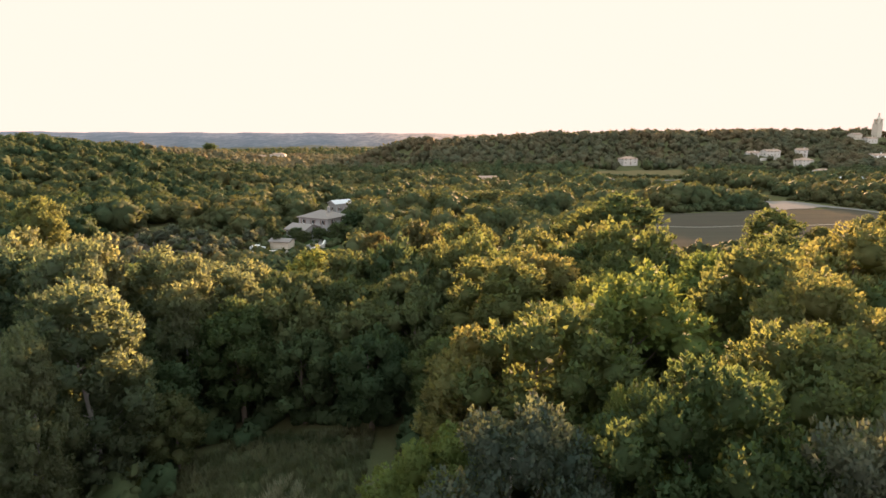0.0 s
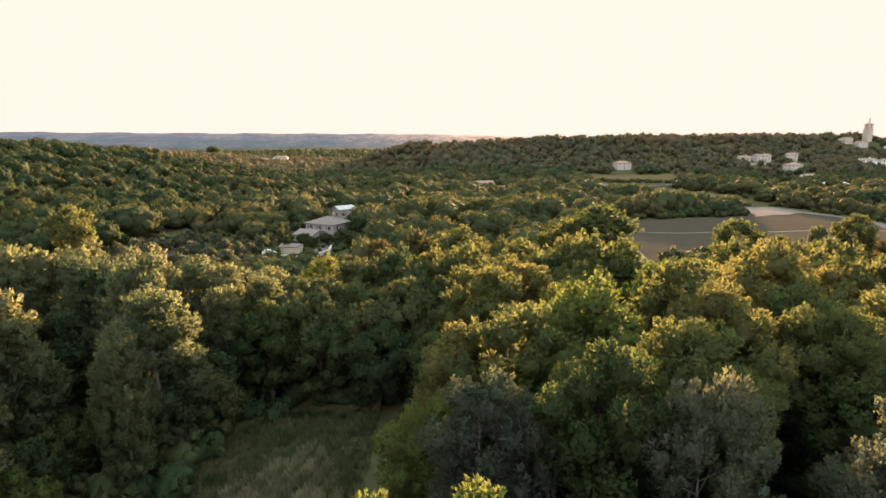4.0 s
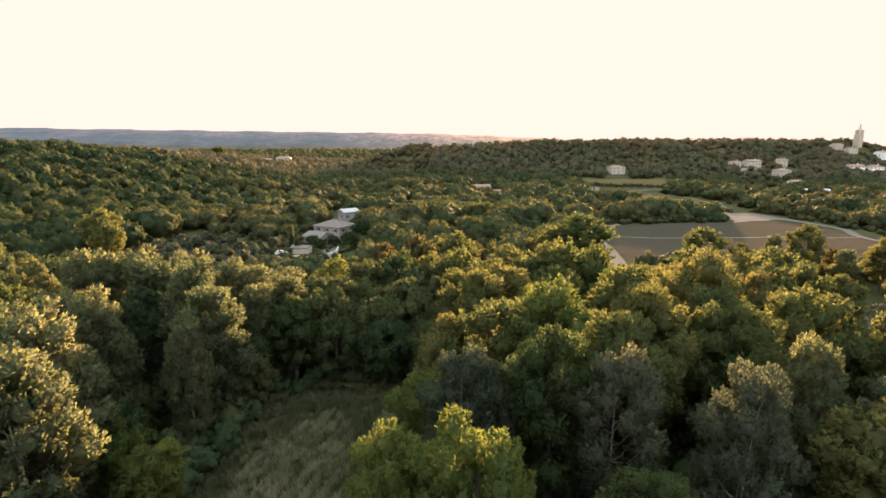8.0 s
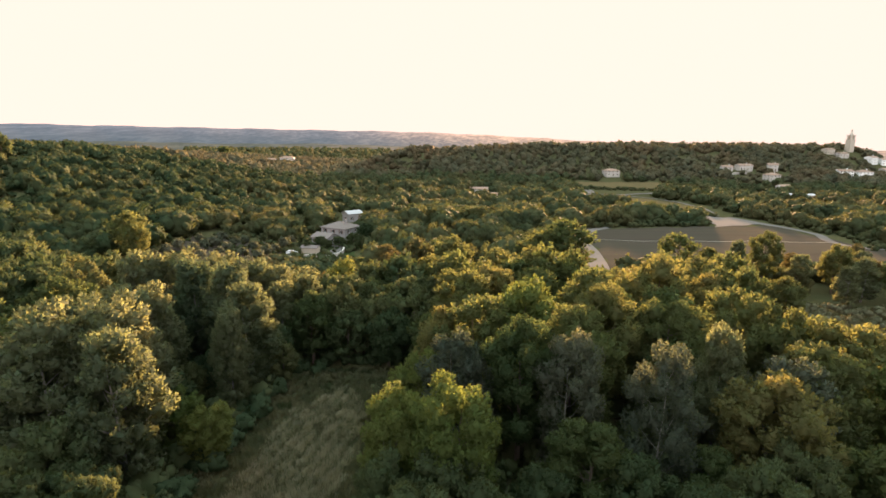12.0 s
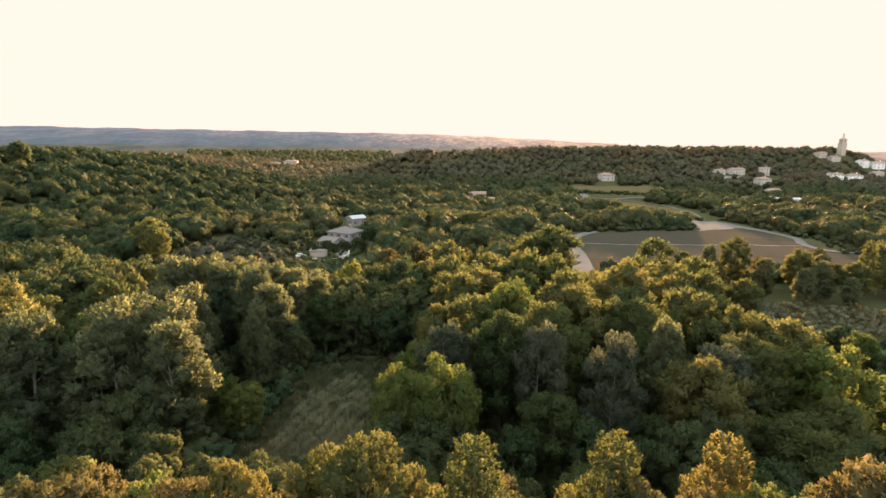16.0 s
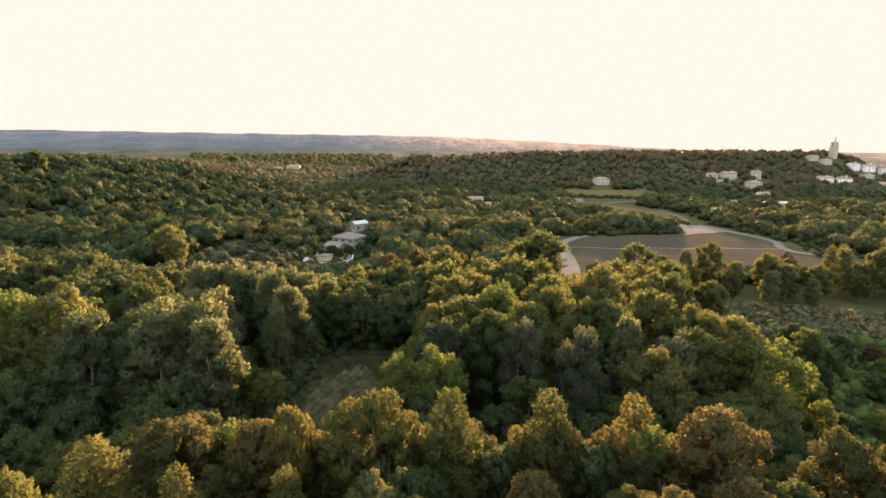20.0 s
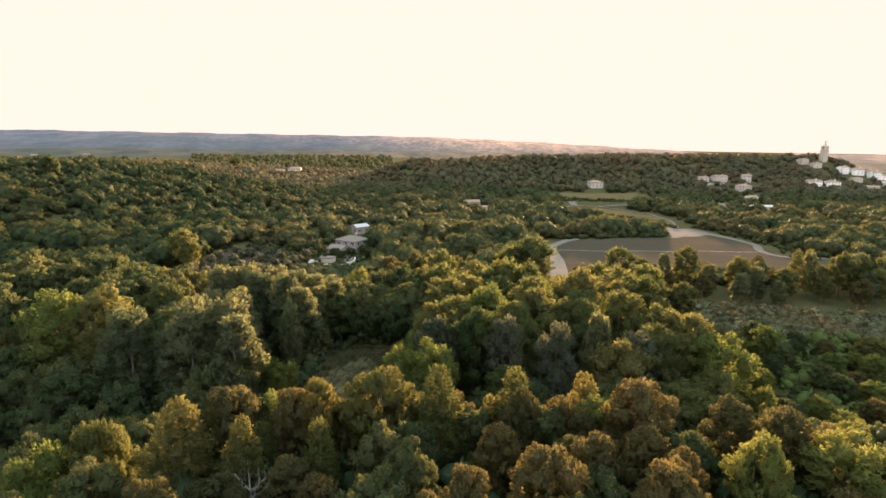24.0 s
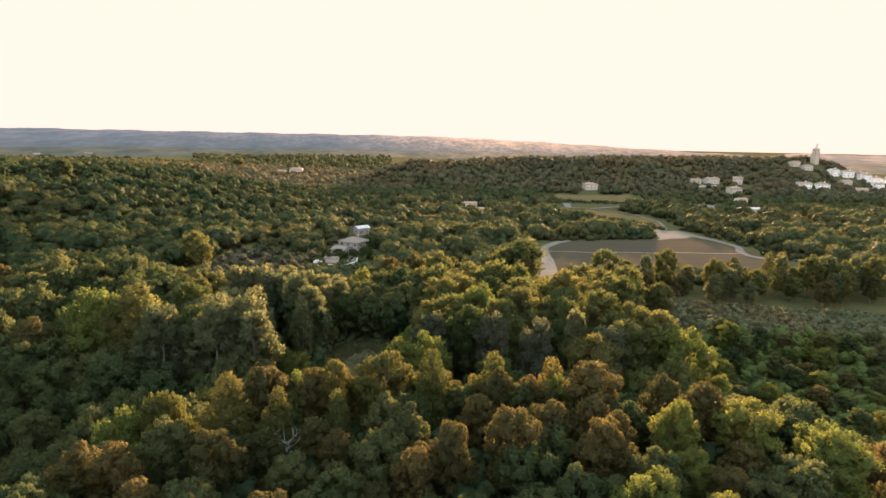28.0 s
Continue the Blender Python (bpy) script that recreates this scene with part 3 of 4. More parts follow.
KIND = {
    "poplar": (20.0, kinds(4, lambda g: tree("white_poplar", "tall white poplar with silvery grey-green leaves and pale bark", "poplar grove", g, 20, 2.0,
        spread(g, 60, 20, 4.4, 2.0, TALL, 1.12), 0.23, M_POPLAR, M_PALEBARK, 0.24, 14, 0.62, 1.0, 2.3))),
    "silver": (17.0, kinds(3, lambda g: tree("silver_poplar", "bushy silver-leaved poplar with pale bare branches showing", "broadleaf grove", g, 17, 3.0,
        spread(g, 38, 17, 4.1, 1.2, ROUND, 1.1), 0.2, M_SILVER, M_PALEBARK, 0.13, 20, 0.45, 0.9, 2.2, 0.75))),
    "broad": (19.0, kinds(4, lambda g: tree("ash_tree", "broad olive-green ash tree with golden backlit top", "broadleaf grove", g, 19, 3.0,
        spread(g, 34, 19, 5.0, 3.5, ROUND, 1.5), 0.24, M_BROAD, M_BARK, 0.32, 10, 0.62, 0.9, 1.9))),
    "lime": (15.0, kinds(2, lambda g: tree("young_ash", "bright yellow-green young tree at the clearing's edge", "broadleaf grove", g, 15, 2.0,
        spread(g, 28, 15, 4.2, 2.2, ROUND, 1.3), 0.22, M_LIME, M_BARK, 0.24, 8, 0.6, 0.9, 2.0))),
    "oak": (10.0, kinds(4, lambda g: tree("holm_oak", "dense dark green holm oak with a rounded crown", "oak wood", g, 10, 1.5,
        spread(g, 24, 10, 3.6, 1.5, ROUND, 1.15), 0.18, M_OAK, M_BARK, 0.24, 7, 0.68, 0.5, 1.35))),
    "brown": (9.5, kinds(3, lambda g: tree("downy_oak", "rounded downy oak with brownish late-summer leaves", "oak wood", g, 9.5, 1.5,
        spread(g, 24, 9.5, 3.3, 1.5, DOME, 1.05), 0.17, M_BROWN, M_BARK, 0.2, 7, 0.55, 0.55, 1.4))),
    "pine": (11.0, kinds(3, lambda g: tree("young_pine", "slender pine with golden sunlit needles", "pines on the brow", g, 11, 1.5,
        spread(g, 42, 11, 3.0, 1.8, CONE, 0.72), 0.14, M_PINE, M_BARK, 0.16, 18, 0.35, 0.8, 2.2, 0.65))),
    "dome": (11.5, kinds(1, lambda g: tree("aleppo_pine", "broad round-topped pine with feathery golden-green crown", "pines on the brow", g, 11.5, 3.5,
        spread(g, 50, 11.5, 4.6, 3.6, DOME, 0.9), 0.15, M_PINE, M_BARK, 0.26, 14, 0.5, 0.7, 1.6))),
    "slim": (16.0, kinds(1, lambda g: tree("slim_poplar", "slim upright green tree among darker trees", "broadleaf grove", g, 16, 1.5,
        spread(g, 26, 16, 1.7, 1.6, SLIM, 0.85), 0.19, M_OAK, M_BARK, 0.2, 6, 0.85, 0.8, 1.4))),
    "olive": (4.0, kinds(2, lambda g: tree("olive_tree", "small round grey-green olive tree in an orchard", "olive orchard", g, 4, 0.8,
        spread(g, 10, 4, 1.7, 1.0, ROUND, 0.75), 0.17, M_OLIVE, M_BARK, 0.14, 5, 0.84, 0.3, 1.2))),
}
PLACED = []


def plant(kind, x, y, height=None, wide=1.0, z=None, turn=None):
    base_h, models = KIND[kind]
    g = float(ground(x, y)) if z is None else z
    h = height or base_h * R.uniform(0.85, 1.1)
    along = (y + 66) / 196
    if 55 < y < 132 and abs(x - 4 - 50 * along) < 7:
        h = min(h, 47 - 48 * along)
    along = (y + 42) / 58
    if -17 < y < 8 and -31 < x < 2 - 16 * along + 3:
        h = min(h, max(2.2, 38.5 - 40 * along - g))
    along = (y + 23) / 161
    if 52 < y < 112 and -12 < x + 45 * along < 8:
        h = min(h, 36 - 36 * along)
    if 78 < y < 113 and -92 < x < -36:
        h = min(h, max(2.6, (119 - y) * 0.25))
    s = h / base_h
    w = s ** 0.6 * wide
    grade = 0 if y < 34 and abs(x - 2) < 36 else 1 if y < 66 and abs(x - 5) < 92 or x > 74 and y < 114 else 2
    k = int(R.integers(len(models[grade])))
    if abs(x - 4) > 0.92 * (y + 92) + 8:
        return
    spin = R.uniform(0, 2 * math.pi) if turn is None else radians(turn)
    copy_thing(models[grade][k], Matrix.LocRotScale((x, y, g - 0.1), Euler((0, 0, spin)), (w, w, s)))
    PLACED.append((x, y, 2.6 * w))


def top(kind, x, y, z_top, wide=1.0, **more):
    """A tree whose top stands at the height z_top."""
    plant(kind, x, y, z_top - float(ground(x, y)), wide, **more)


# trees that stand out singly
top("silver", 3.3, 22.5, 18.2, 0.95)
top("broad", 2.4, 36.5, 16.2, 1.0)
top("lime", -0.8, 28, 13.2, 0.9)
top("slim", 0.4, 60, 15.5)
top("oak", -9.0, 55.3, 12.4, 1.1)
top("oak", -14.9, 51.4, 10.6, 1.0)
top("broad", 36.7, 110, 18.5, 1.6)
top("broad", 30.5, 108, 15.5, 1.2)
top("broad", 13.0, 63, 16.4, 1.2)
top("broad", 25.9, 33.5, 20.7, 1.1)
top("broad", 34.6, 32, 19.8, 1.1)
top("broad", 20.6, 60, 16.6, 1.0)
top("broad", 70.4, 111, 15.2, 1.25)
top("broad", 19.6, 26, 19.8, 1.1)
top("broad", 12.2, 22, 20.0, 0.95)
top("silver", 17.1, 18.5, 20.0, 0.85)
top("silver", 26.4, 13.7, 19.8, 0.85)
top("poplar", 36.5, 21, 19.7, 0.8)
top("silver", 7.1, 21, 15.5, 0.5)
top("lime", 10.2, 27, 16.9, 0.5)
top("broad", 20.8, 66, 14.6, 1.0)
top("broad", 33.5, 70, 17.0, 1.2)
top("broad", 48, 82, 16.6, 1.2)
top("broad", 66.5, 75, 17.3, 1.1)
top("oak", -13.8, 78, 13.4, 1.1)
top("brown", -4.6, 100, 14.2, 1.2)
top("broad", 5, 100, 15.2, 1.1)
top("lime", -22.1, 85, 12.2, 0.9)
top("silver", 42.4, 17, 18.0, 1.1)
top("lime", 3.6, 8.6, 18.8, 0.92)
top("lime", -2.6, 11, 15.8, 0.85)
top("broad", 58, 55, 19.0, 1.15)
top("broad", 46.4, 36.4, 20.2, 1.1)
top("broad", 52.4, 31, 18.4, 1.05)
top("broad", 39.5, 49.6, 21.5, 1.2)
top("broad", 26.5, 42, 21.0, 1.1)
top("broad", -100, 128.7, 15.8, 1.15)
top("broad", -95, 124, 13.0, 0.9)
top("poplar", -38, 22, 21.6, 1.25)
top("poplar", -43.5, 17, 22.0, 1.2)
top("poplar", -34, 15, 20.5, 1.05)
top("poplar", -29.2, 33.7, 17.0, 0.66)
top("lime", -27, 21, 8.5, 0.9)
top("poplar", -33, 45, 20.8, 1.0)
top("poplar", -27, 52, 15.6, 0.8)
top("poplar", -24, 59, 15.2, 0.9)
top("poplar", -29.5, 58, 17.0, 1.0)
top("poplar", -34.5, 61, 18.6, 1.05)
top("poplar", -39.5, 57, 19.4, 1.1)
top("poplar", -45.5, 54, 20.4, 1.1)
top("poplar", -40.5, 48, 20.2, 1.05)
top("poplar", -51, 50, 21.0, 1.1)
top("lime", -72.5, 23.3, 22.0, 1.25)
top("broad", -64, 24, 22.4, 1.1)
top("dome", -1.2, -28, 29.9, 0.9)
top("pine", 4.9, -29, 30.8, 1.1)
top("pine", 13.0, -26, 29.0, 1.1)
top("pine", 21.4, -22, 26.6, 1.1)
top("brown", 25.6, -29.4, 29.8, 1.2)
top("brown", -16.6, -30, 28.6, 0.95)
top("pine", -19.6, -34.9, 29.6, 1.45)
top("dome", -27.8, -33.7, 26.8, 0.62)
top("dome", -7.8, -28.8, 29.2, 0.5)
top("brown", 13.7, -41.7, 30.0, 0.95)
top("brown", 7.0, -43.3, 28.9, 0.8)
top("brown", 23.2, -42.9, 29.8, 0.9)
top("lime", 31.6, -39.4, 30.0, 0.7)
top("brown", 3.2, -45.6, 27.6, 0.9)
top("lime", -31.5, -36.5, 25.6, 0.75)
top("brown", -10.5, -29, 27.8, 0.9)
top("pine", 137, 105.6, 17.4, 1.15)
top("poplar", 131, 97, 17.4, 0.75)
top("broad", 141, 95, 17.9, 0.85)
top("poplar", 147, 99, 16.6, 0.8)
top("broad", 152.5, 94, 16.2, 0.85)
top("poplar", 158.5, 97, 17.3, 0.8)
top("broad", 165, 96, 17.0, 0.85)
top("poplar", 172, 95, 16.6, 0.8)
top("broad", 106, 96, 15.6, 1.0)
top("lime", 85.1, 44, 9.8, 0.9)
top("broad", 109, 41, 8.4, 0.9)
top("lime", 72.3, -0.6, 9.8, 0.9)
top("pine", 125.5, 94.5, 18.6, 1.2)
top("broad", 117.7, 88.8, 13.6, 1.0)
top("broad", 111.7, 103, 12.6, 1.0)
top("oak", -46.3, -22, 16.8, 1.0)
top("oak", -22.8, -0.7, 15.4, 0.9)
top("lime", 66, 13, 8.6, 0.8)

top("oak", -250, 264, 38.4, 1.25)
top("broad", -262, 600, 24.5, 1.9)
top("oak", -10, 196, 11.5, 1.7)
top("oak", -3, 199, 10.8, 1.6)
top("oak", 17, 195, 11.5, 1.8)
top("brown", 24.5, 198, 10.6, 1.6)
CLEAR = [[(-30, 8), (-6.5, 8), (-7, 30), (-7, 49), (-21, 49), (-27.5, 36)]]
OPEN = [[(40, 104), (182, 110), (180, 150), (172, 200), (160, 240), (142, 246), (124, 203), (74, 199), (54, 192)],
        [(92, 300), (98, 262), (146, 238), (162, 244), (164, 290), (142, 320), (190, 372), (200, 432), (104, 424), (104, 344), (72, 326), (72, 316)],
        [(216, 340), (246, 340), (270, 396), (236, 398)],
        [(-104, 108), (-48, 112), (-54, 160), (-98, 170)],
        [(-56, 106), (-20, 106), (-27, 150), (-29, 180), (-54, 178)],
        [(-50, 192), (-33, 190), (-34, 220), (-51, 220)],
        [(74, 56), (165, 42), (170, 74), (78, 88)],
        [(40, 84), (58, 84), (64, 132), (45, 132)]]

# houses: x, y, turn, width, depth, eaves, kind of roof, storeys
HOUSES = {
    "sun_villa": (157, 452, 12, 13, 9, 5.0, "hip", 2), "hill_house_a": (301, 491, 12, 15, 8, 4.6, "gable", 2), "hill_house_b": (282, 487, -8, 10, 7, 3.2, "gable", 1),
    "hill_house_c": (307, 453, 14, 12, 9, 5.4, "hip", 2), "hill_house_d": (334, 498, -20, 9, 8, 6.0, "gable", 2), "valley_hut": (284, 398, 8, 9, 7, 5.6, "gable", 2),
    "far_house": (-195, 631, 6, 17, 9, 6.0, "hip", 2), "far_barn": (-207, 604, -12, 12, 7, 3.4, "gable", 1), "wood_hut": (-26, 301, 35, 6, 5, 3.4, "gable", 1),
    "wood_house": (27, 330, 10, 12, 6, 2.8, "gable", 1), "wood_house_low": (37, 300, -6, 8, 5, 2.6, "gable", 1),
}
VILLAGE = {
    "village_a": (482, 606, 10, 13, 8, 4.5, "gable", 2), "village_b": (415, 509, 4, 16, 9, 5.2, "gable", 2), "village_c": (445, 521, -6, 14, 10, 5.4, "hip", 2),
    "village_d": (514, 600, 22, 12, 9, 7.2, "gable", 2), "village_e": (534, 602, -14, 13, 9, 6.4, "gable", 2), "village_f": (556, 600, 16, 12, 10, 8.0, "gable", 3),
    "village_g": (572, 604, -4, 11, 9, 7.0, "gable", 2), "village_h": (511, 572, 2, 12, 8, 4.5, "gable", 1), "village_i": (546, 566, 18, 15, 9, 5.0, "gable", 2),
    "village_j": (492, 524, -10, 16, 8, 3.6, "gable", 1), "village_k": (590, 610, 9, 12, 9, 7.5, "gable", 2), "village_l": (562, 618, 30, 10, 8, 6.8, "gable", 2),
}
HOUSES.update(VILLAGE)
OPEN += [[(x - w * 0.62 - 2, y - (10 if key.startswith("wood") else 28)), (x + w * 0.62 - 1, y - (10 if key.startswith("wood") else 28)), (x + w * 0.6 + 3, y + d), (x - w * 0.6 - 3, y + d)] for key, (x, y, _, w, d, *_) in HOUSES.items()]
OPEN += [[(236, 308), (270, 308), (276, 348), (240, 348)], [(497, 640), (518, 640), (518, 610), (490, 610)], [(460, 600), (478, 600), (478, 620), (460, 620)]]


def inside(poly, x, y):
    hit = False
    for (x0, y0), (x1, y1) in zip(poly, poly[1:] + poly[:1]):
        if (y0 > y) != (y1 > y) and x < (x1 - x0) * (y - y0) / (y1 - y0) + x0:
            hit = not hit
    return hit


def free(x, y, gap):
    if any(inside(p, x, y) for p in CLEAR + OPEN):
        return False
    return all((x - a) ** 2 + (y - b) ** 2 > (gap * 0.5 + c * 0.55) ** 2 for a, b, c in PLACED)


def grove(x0, x1, y0, y1, gap, mixture, lo, hi, wide=1.0):
    """Fill a rectangle with trees of a mixture of kinds, a gap apart."""
    names = list(mixture)
    odds = np.array([mixture[k] for k in names], float)
    odds /= odds.sum()
    y = y0
    while y < y1:
        x = x0
        while x < x1:
            px, py = x + R.uniform(-0.45, 0.45) * gap, y + R.uniform(-0.45, 0.45) * gap
            if free(px, py, gap):
                tall = R.uniform(lo, hi)
                if 9 < py < 100 and px > 0.4 * py:
                    tall = min(tall, 28.6 - 0.15 * py - float(ground(px, py)) - R.uniform(0, 2))
                if py > 58 and -60 < px < -20:
                    tall = min(tall, 13.5 - 0.08 * (py - 58))
                plant(str(R.choice(names, p=odds)), px, py, tall, wide * R.uniform(0.85, 1.15))
            x += gap
        y += gap * 0.9


for i in range(5):
    for j in range(7):
        if R.random() < 0.85:
            plant("olive", -94 + i * 8.6 + j * 0.7 + R.uniform(-1, 1), 114 + j * 7.0 + R.uniform(-1, 1), R.uniform(3.2, 4.8))
for x, y, h in ((-50.5, 152, 6), (-46, 143, 5.5), (-53, 160, 7), (-31, 152, 6), (-28, 162, 8), (-37, 155, 4.2), (-41, 151, 3.6), (-44, 156, 4.0)):
    plant("slim" if x < -45 else "oak", x, y, h, 1.1)
BROW = ["brown", "brown", "lime", "brown", "oak", "pine", "brown", "brown", "oak"]
for i in range(24):
    bx = -17 + i * 1.95
    top(BROW[i % 9], bx, -26.4 - 1.9 * (i % 2) + R.uniform(-0.5, 0.5), R.uniform(25.6, 27.3), 0.8)
grove(-44, 40, -66, -41, 4.4, {"brown": 2.6, "oak": 5, "lime": 0.5}, 5.8, 9.2, 0.92)
grove(-44, 40, -41, -16, 4.3, {"brown": 2.8, "oak": 3.2, "pine": 2.2, "lime": 0.8, "broad": 0.3}, 5.6, 9.0, 0.88)
grove(40, 78, -50, -12, 5.6, {"brown": 3, "oak": 3, "lime": 2}, 6.5, 9.5)
grove(-80, -34, -60, -14, 5.8, {"brown": 3, "oak": 4, "pine": 1}, 7, 10)
grove(-28, 56, -16, 9, 5.4, {"oak": 5, "broad": 1}, 10, 13.5)
grove(-80, -28, -14, 8, 6.0, {"oak": 5, "broad": 0.4}, 9, 13)
grove(8, 60, 9, 88, 8.0, {"broad": 6.5, "lime": 0.8}, 13.5, 20.5, 1.12)
grove(-80, -56, 9, 78, 7.0, {"broad": 3, "oak": 4}, 10, 17, 1.15)
grove(-36, -20, 9, 50, 5.4, {"oak": 5, "lime": 0.5}, 6.5, 10.5, 1.0)
grove(-56, -22, 9, 78, 7.2, {"poplar": 6, "silver": 0.3, "broad": 1}, 15, 21, 1.08)
grove(-22, 9, 49, 78, 6.4, {"oak": 3, "broad": 2}, 9, 16)
grove(-62, -12, 78, 112, 6.6, {"oak": 2, "broad": 1, "brown": 2.5}, 5.5, 9, 1.1)
grove(-12, 60, 78, 112, 7.4, {"oak": 2, "broad": 3, "brown": 2.5}, 7, 12.5, 1.1)
grove(60, 130, -12, 56, 7.0, {"oak": 3, "lime": 2, "brown": 1}, 4.5, 7.5)
grove(60, 76, 56, 100, 7.0, {"broad": 3, "oak": 2}, 7, 13)
grove(76, 180, 86, 112, 7.5, {"broad": 2, "brown": 0.8, "poplar": 4}, 7, 15, 0.9)
grove(-140, -76, -10, 100, 8.6, {"oak": 6, "broad": 0.7, "brown": 0.8}, 8, 16, 1.15)
for models in KIND.values():
    for m in [m for grade in models[1] for m in grade]:
        for o in (*m.children_recursive, m):
            bpy.data.objects.remove(o)


# ---- woods farther off ----
def clump(rng, radius, height, n_lobes, size, cover, tufts, knot=0.8):
    """One tree of a wood: a low dome of lobes."""
    lob = []
    for i in range(n_lobes):
        a = i * 2.39996 + rng.uniform(-0.5, 0.5)
        u = (i + 0.3) / n_lobes
        w = radius * 0.72 * math.sqrt(u)
        r = radius * rng.uniform(0.3, 0.44)
        lob.append((w * math.cos(a), w * math.sin(a), height - r - height * 0.45 * u ** 1.4 * rng.uniform(0.7, 1.1), r))
    lob.append((0, 0, height * 0.44, radius * 0.82))
    bits = leaves(rng, lob, size, cover, tufts, 0.4, 1.15, 0.5, 0.93, 1, knot, 0.9)
    return (*join([b[:2] for b in bits]), np.concatenate([b[2] for b in bits]))


def spread_wood(name, label, mat, models, xs, ys, gap, lo, hi, keep):
    rng = np.random.default_rng(hash_of(name))
    out = []
    y = ys[0]
    while y < ys[1]:
        x = xs[0] if xs else -0.88 * (y + 92) - 15
        x1 = xs[1] if xs else 0.88 * (y + 92) + 20
        while x < x1:
            px, py = x + rng.uniform(-0.5, 0.5) * gap, y + rng.uniform(-0.5, 0.5) * gap
            x += gap
            if rng.random() < 0.08 or not keep(px, py) or any(inside(p, px, py) for p in OPEN):
                continue
            v, f, nr = models[rng.integers(len(models))]
            s = (lo + (hi - lo) * rng.random() ** 1.5) * (1.0 + 0.3 * noise.noise((px / 34, py / 34, 0.5)))
            w = s * rng.uniform(0.85, 1.2)
            a = rng.uniform(0, 6.28)
            c, sn = math.cos(a) * w, math.sin(a) * w
            q = np.column_stack([v[:, 0] * c - v[:, 1] * sn + px, v[:, 0] * sn + v[:, 1] * c + py, v[:, 2] * s + float(ground(px, py)) - 0.3])
            c, sn = math.cos(a), math.sin(a)
            out.append((q, f, np.column_stack([nr[:, 0] * c - nr[:, 1] * sn, nr[:, 0] * sn + nr[:, 1] * c, nr[:, 2]])))
        y += gap * 0.9
    return tagged(new(name, foliage(name, out, mat)), label, "woods", kind="stuff")


def hash_of(text):
    return sum((i + 1) * ord(c) for i, c in enumerate(text))


G2 = np.random.default_rng(5)
NEARWOOD = [clump(G2, 4.9, 7.2, 11, 0.46, 0.42, 6, 0) for _ in range(8)]
MIDWOOD = [clump(G2, 4.3, 6.8, 6, 0.6, 0.3, 4, 0) for _ in range(8)]
FARWOOD = [clump(G2, 4.5, 7.0, 4, 0.95, 0.2, 3, 0) for _ in range(6)]
near_zone = lambda x, y: -140 < x < 180 and y < 112
# Side of the land whose woods take the leaf tones darkened for shade.
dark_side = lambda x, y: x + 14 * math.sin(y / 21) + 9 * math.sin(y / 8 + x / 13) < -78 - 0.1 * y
spread_wood("valley_woods", "dense olive-green oak wood filling the valley", M_WOODS, NEARWOOD, None, (60, 215), 7.2, 0.45, 1.45, lambda x, y: not near_zone(x, y) and not dark_side(x, y))
spread_wood("hillside_woods", "mixed oak wood covering valley floor and hillside", M_WOODS, MIDWOOD, None, (215, 430), 6.8, 0.45, 1.3, lambda x, y: not dark_side(x, y))
spread_wood("oak_slope_woods", "oak wood at the foot of the long hill, leaf tones darkened for shade", M_SHADEWOODS, NEARWOOD, None, (60, 215), 7.0, 0.5, 1.35, lambda x, y: not near_zone(x, y) and dark_side(x, y))
spread_wood("oak_hill_woods", "oak wood covering the long hill, leaf tones darkened for shade", M_SHADEWOODS, MIDWOOD, None, (215, 430), 6.6, 0.45, 1.2, lambda x, y: dark_side(x, y))
spread_wood("ridge_woods", "dark wooded ridge below the evening sky, leaf tones paled for sun glare", M_GLAREWOODS, FARWOOD, None, (430, 720), 7.4, 0.55, 1.15, lambda x, y: True)
spread_wood("plain_woods", "far woods on the plain behind the ridge", M_WOODS, FARWOOD, None, (720, 1350), 19.0, 0.8, 1.5, lambda x, y: x < -0.1 * y and (y < 980 or x > -0.5 * y))


# ---- scrub, grass and dead wood ----
def scatter(name, label, mat, models, area, count, lo, hi, category="undergrowth", seed=3, rows=0.0):
    rng = np.random.default_rng(seed)
    out = []
    xs, ys = [p[0] for p in area], [p[1] for p in area]
    while len(out) < count:
        x, y = rng.uniform(min(xs), max(xs)), rng.uniform(min(ys), max(ys))
        if rows:
            off = x * 0.936 - y * 0.351
            shift = round(off / rows) * rows + rng.normal(scale=0.14 * rows) + 0.3 * math.sin(y * 0.4) - off
            x, y = x + shift * 0.936, y - shift * 0.351
        if not inside(area, x, y):
            continue
        v, f, nr = models[rng.integers(len(models))]
        s, a = rng.uniform(lo, hi), rng.uniform(0, 6.28)
        c, sn = math.cos(a) * s, math.sin(a) * s
        if nr is not None:
            nr = np.column_stack([nr[:, 0] * c / s - nr[:, 1] * sn / s, nr[:, 0] * sn / s + nr[:, 1] * c / s, nr[:, 2]])
        out.append((np.column_stack([v[:, 0] * c - v[:, 1] * sn + x, v[:, 0] * sn + v[:, 1] * c + y, v[:, 2] * s + float(ground(x, y)) - 0.05]), f, nr))
    return tagged(new(name, foliage(name, out, mat)), label, category, kind="stuff")


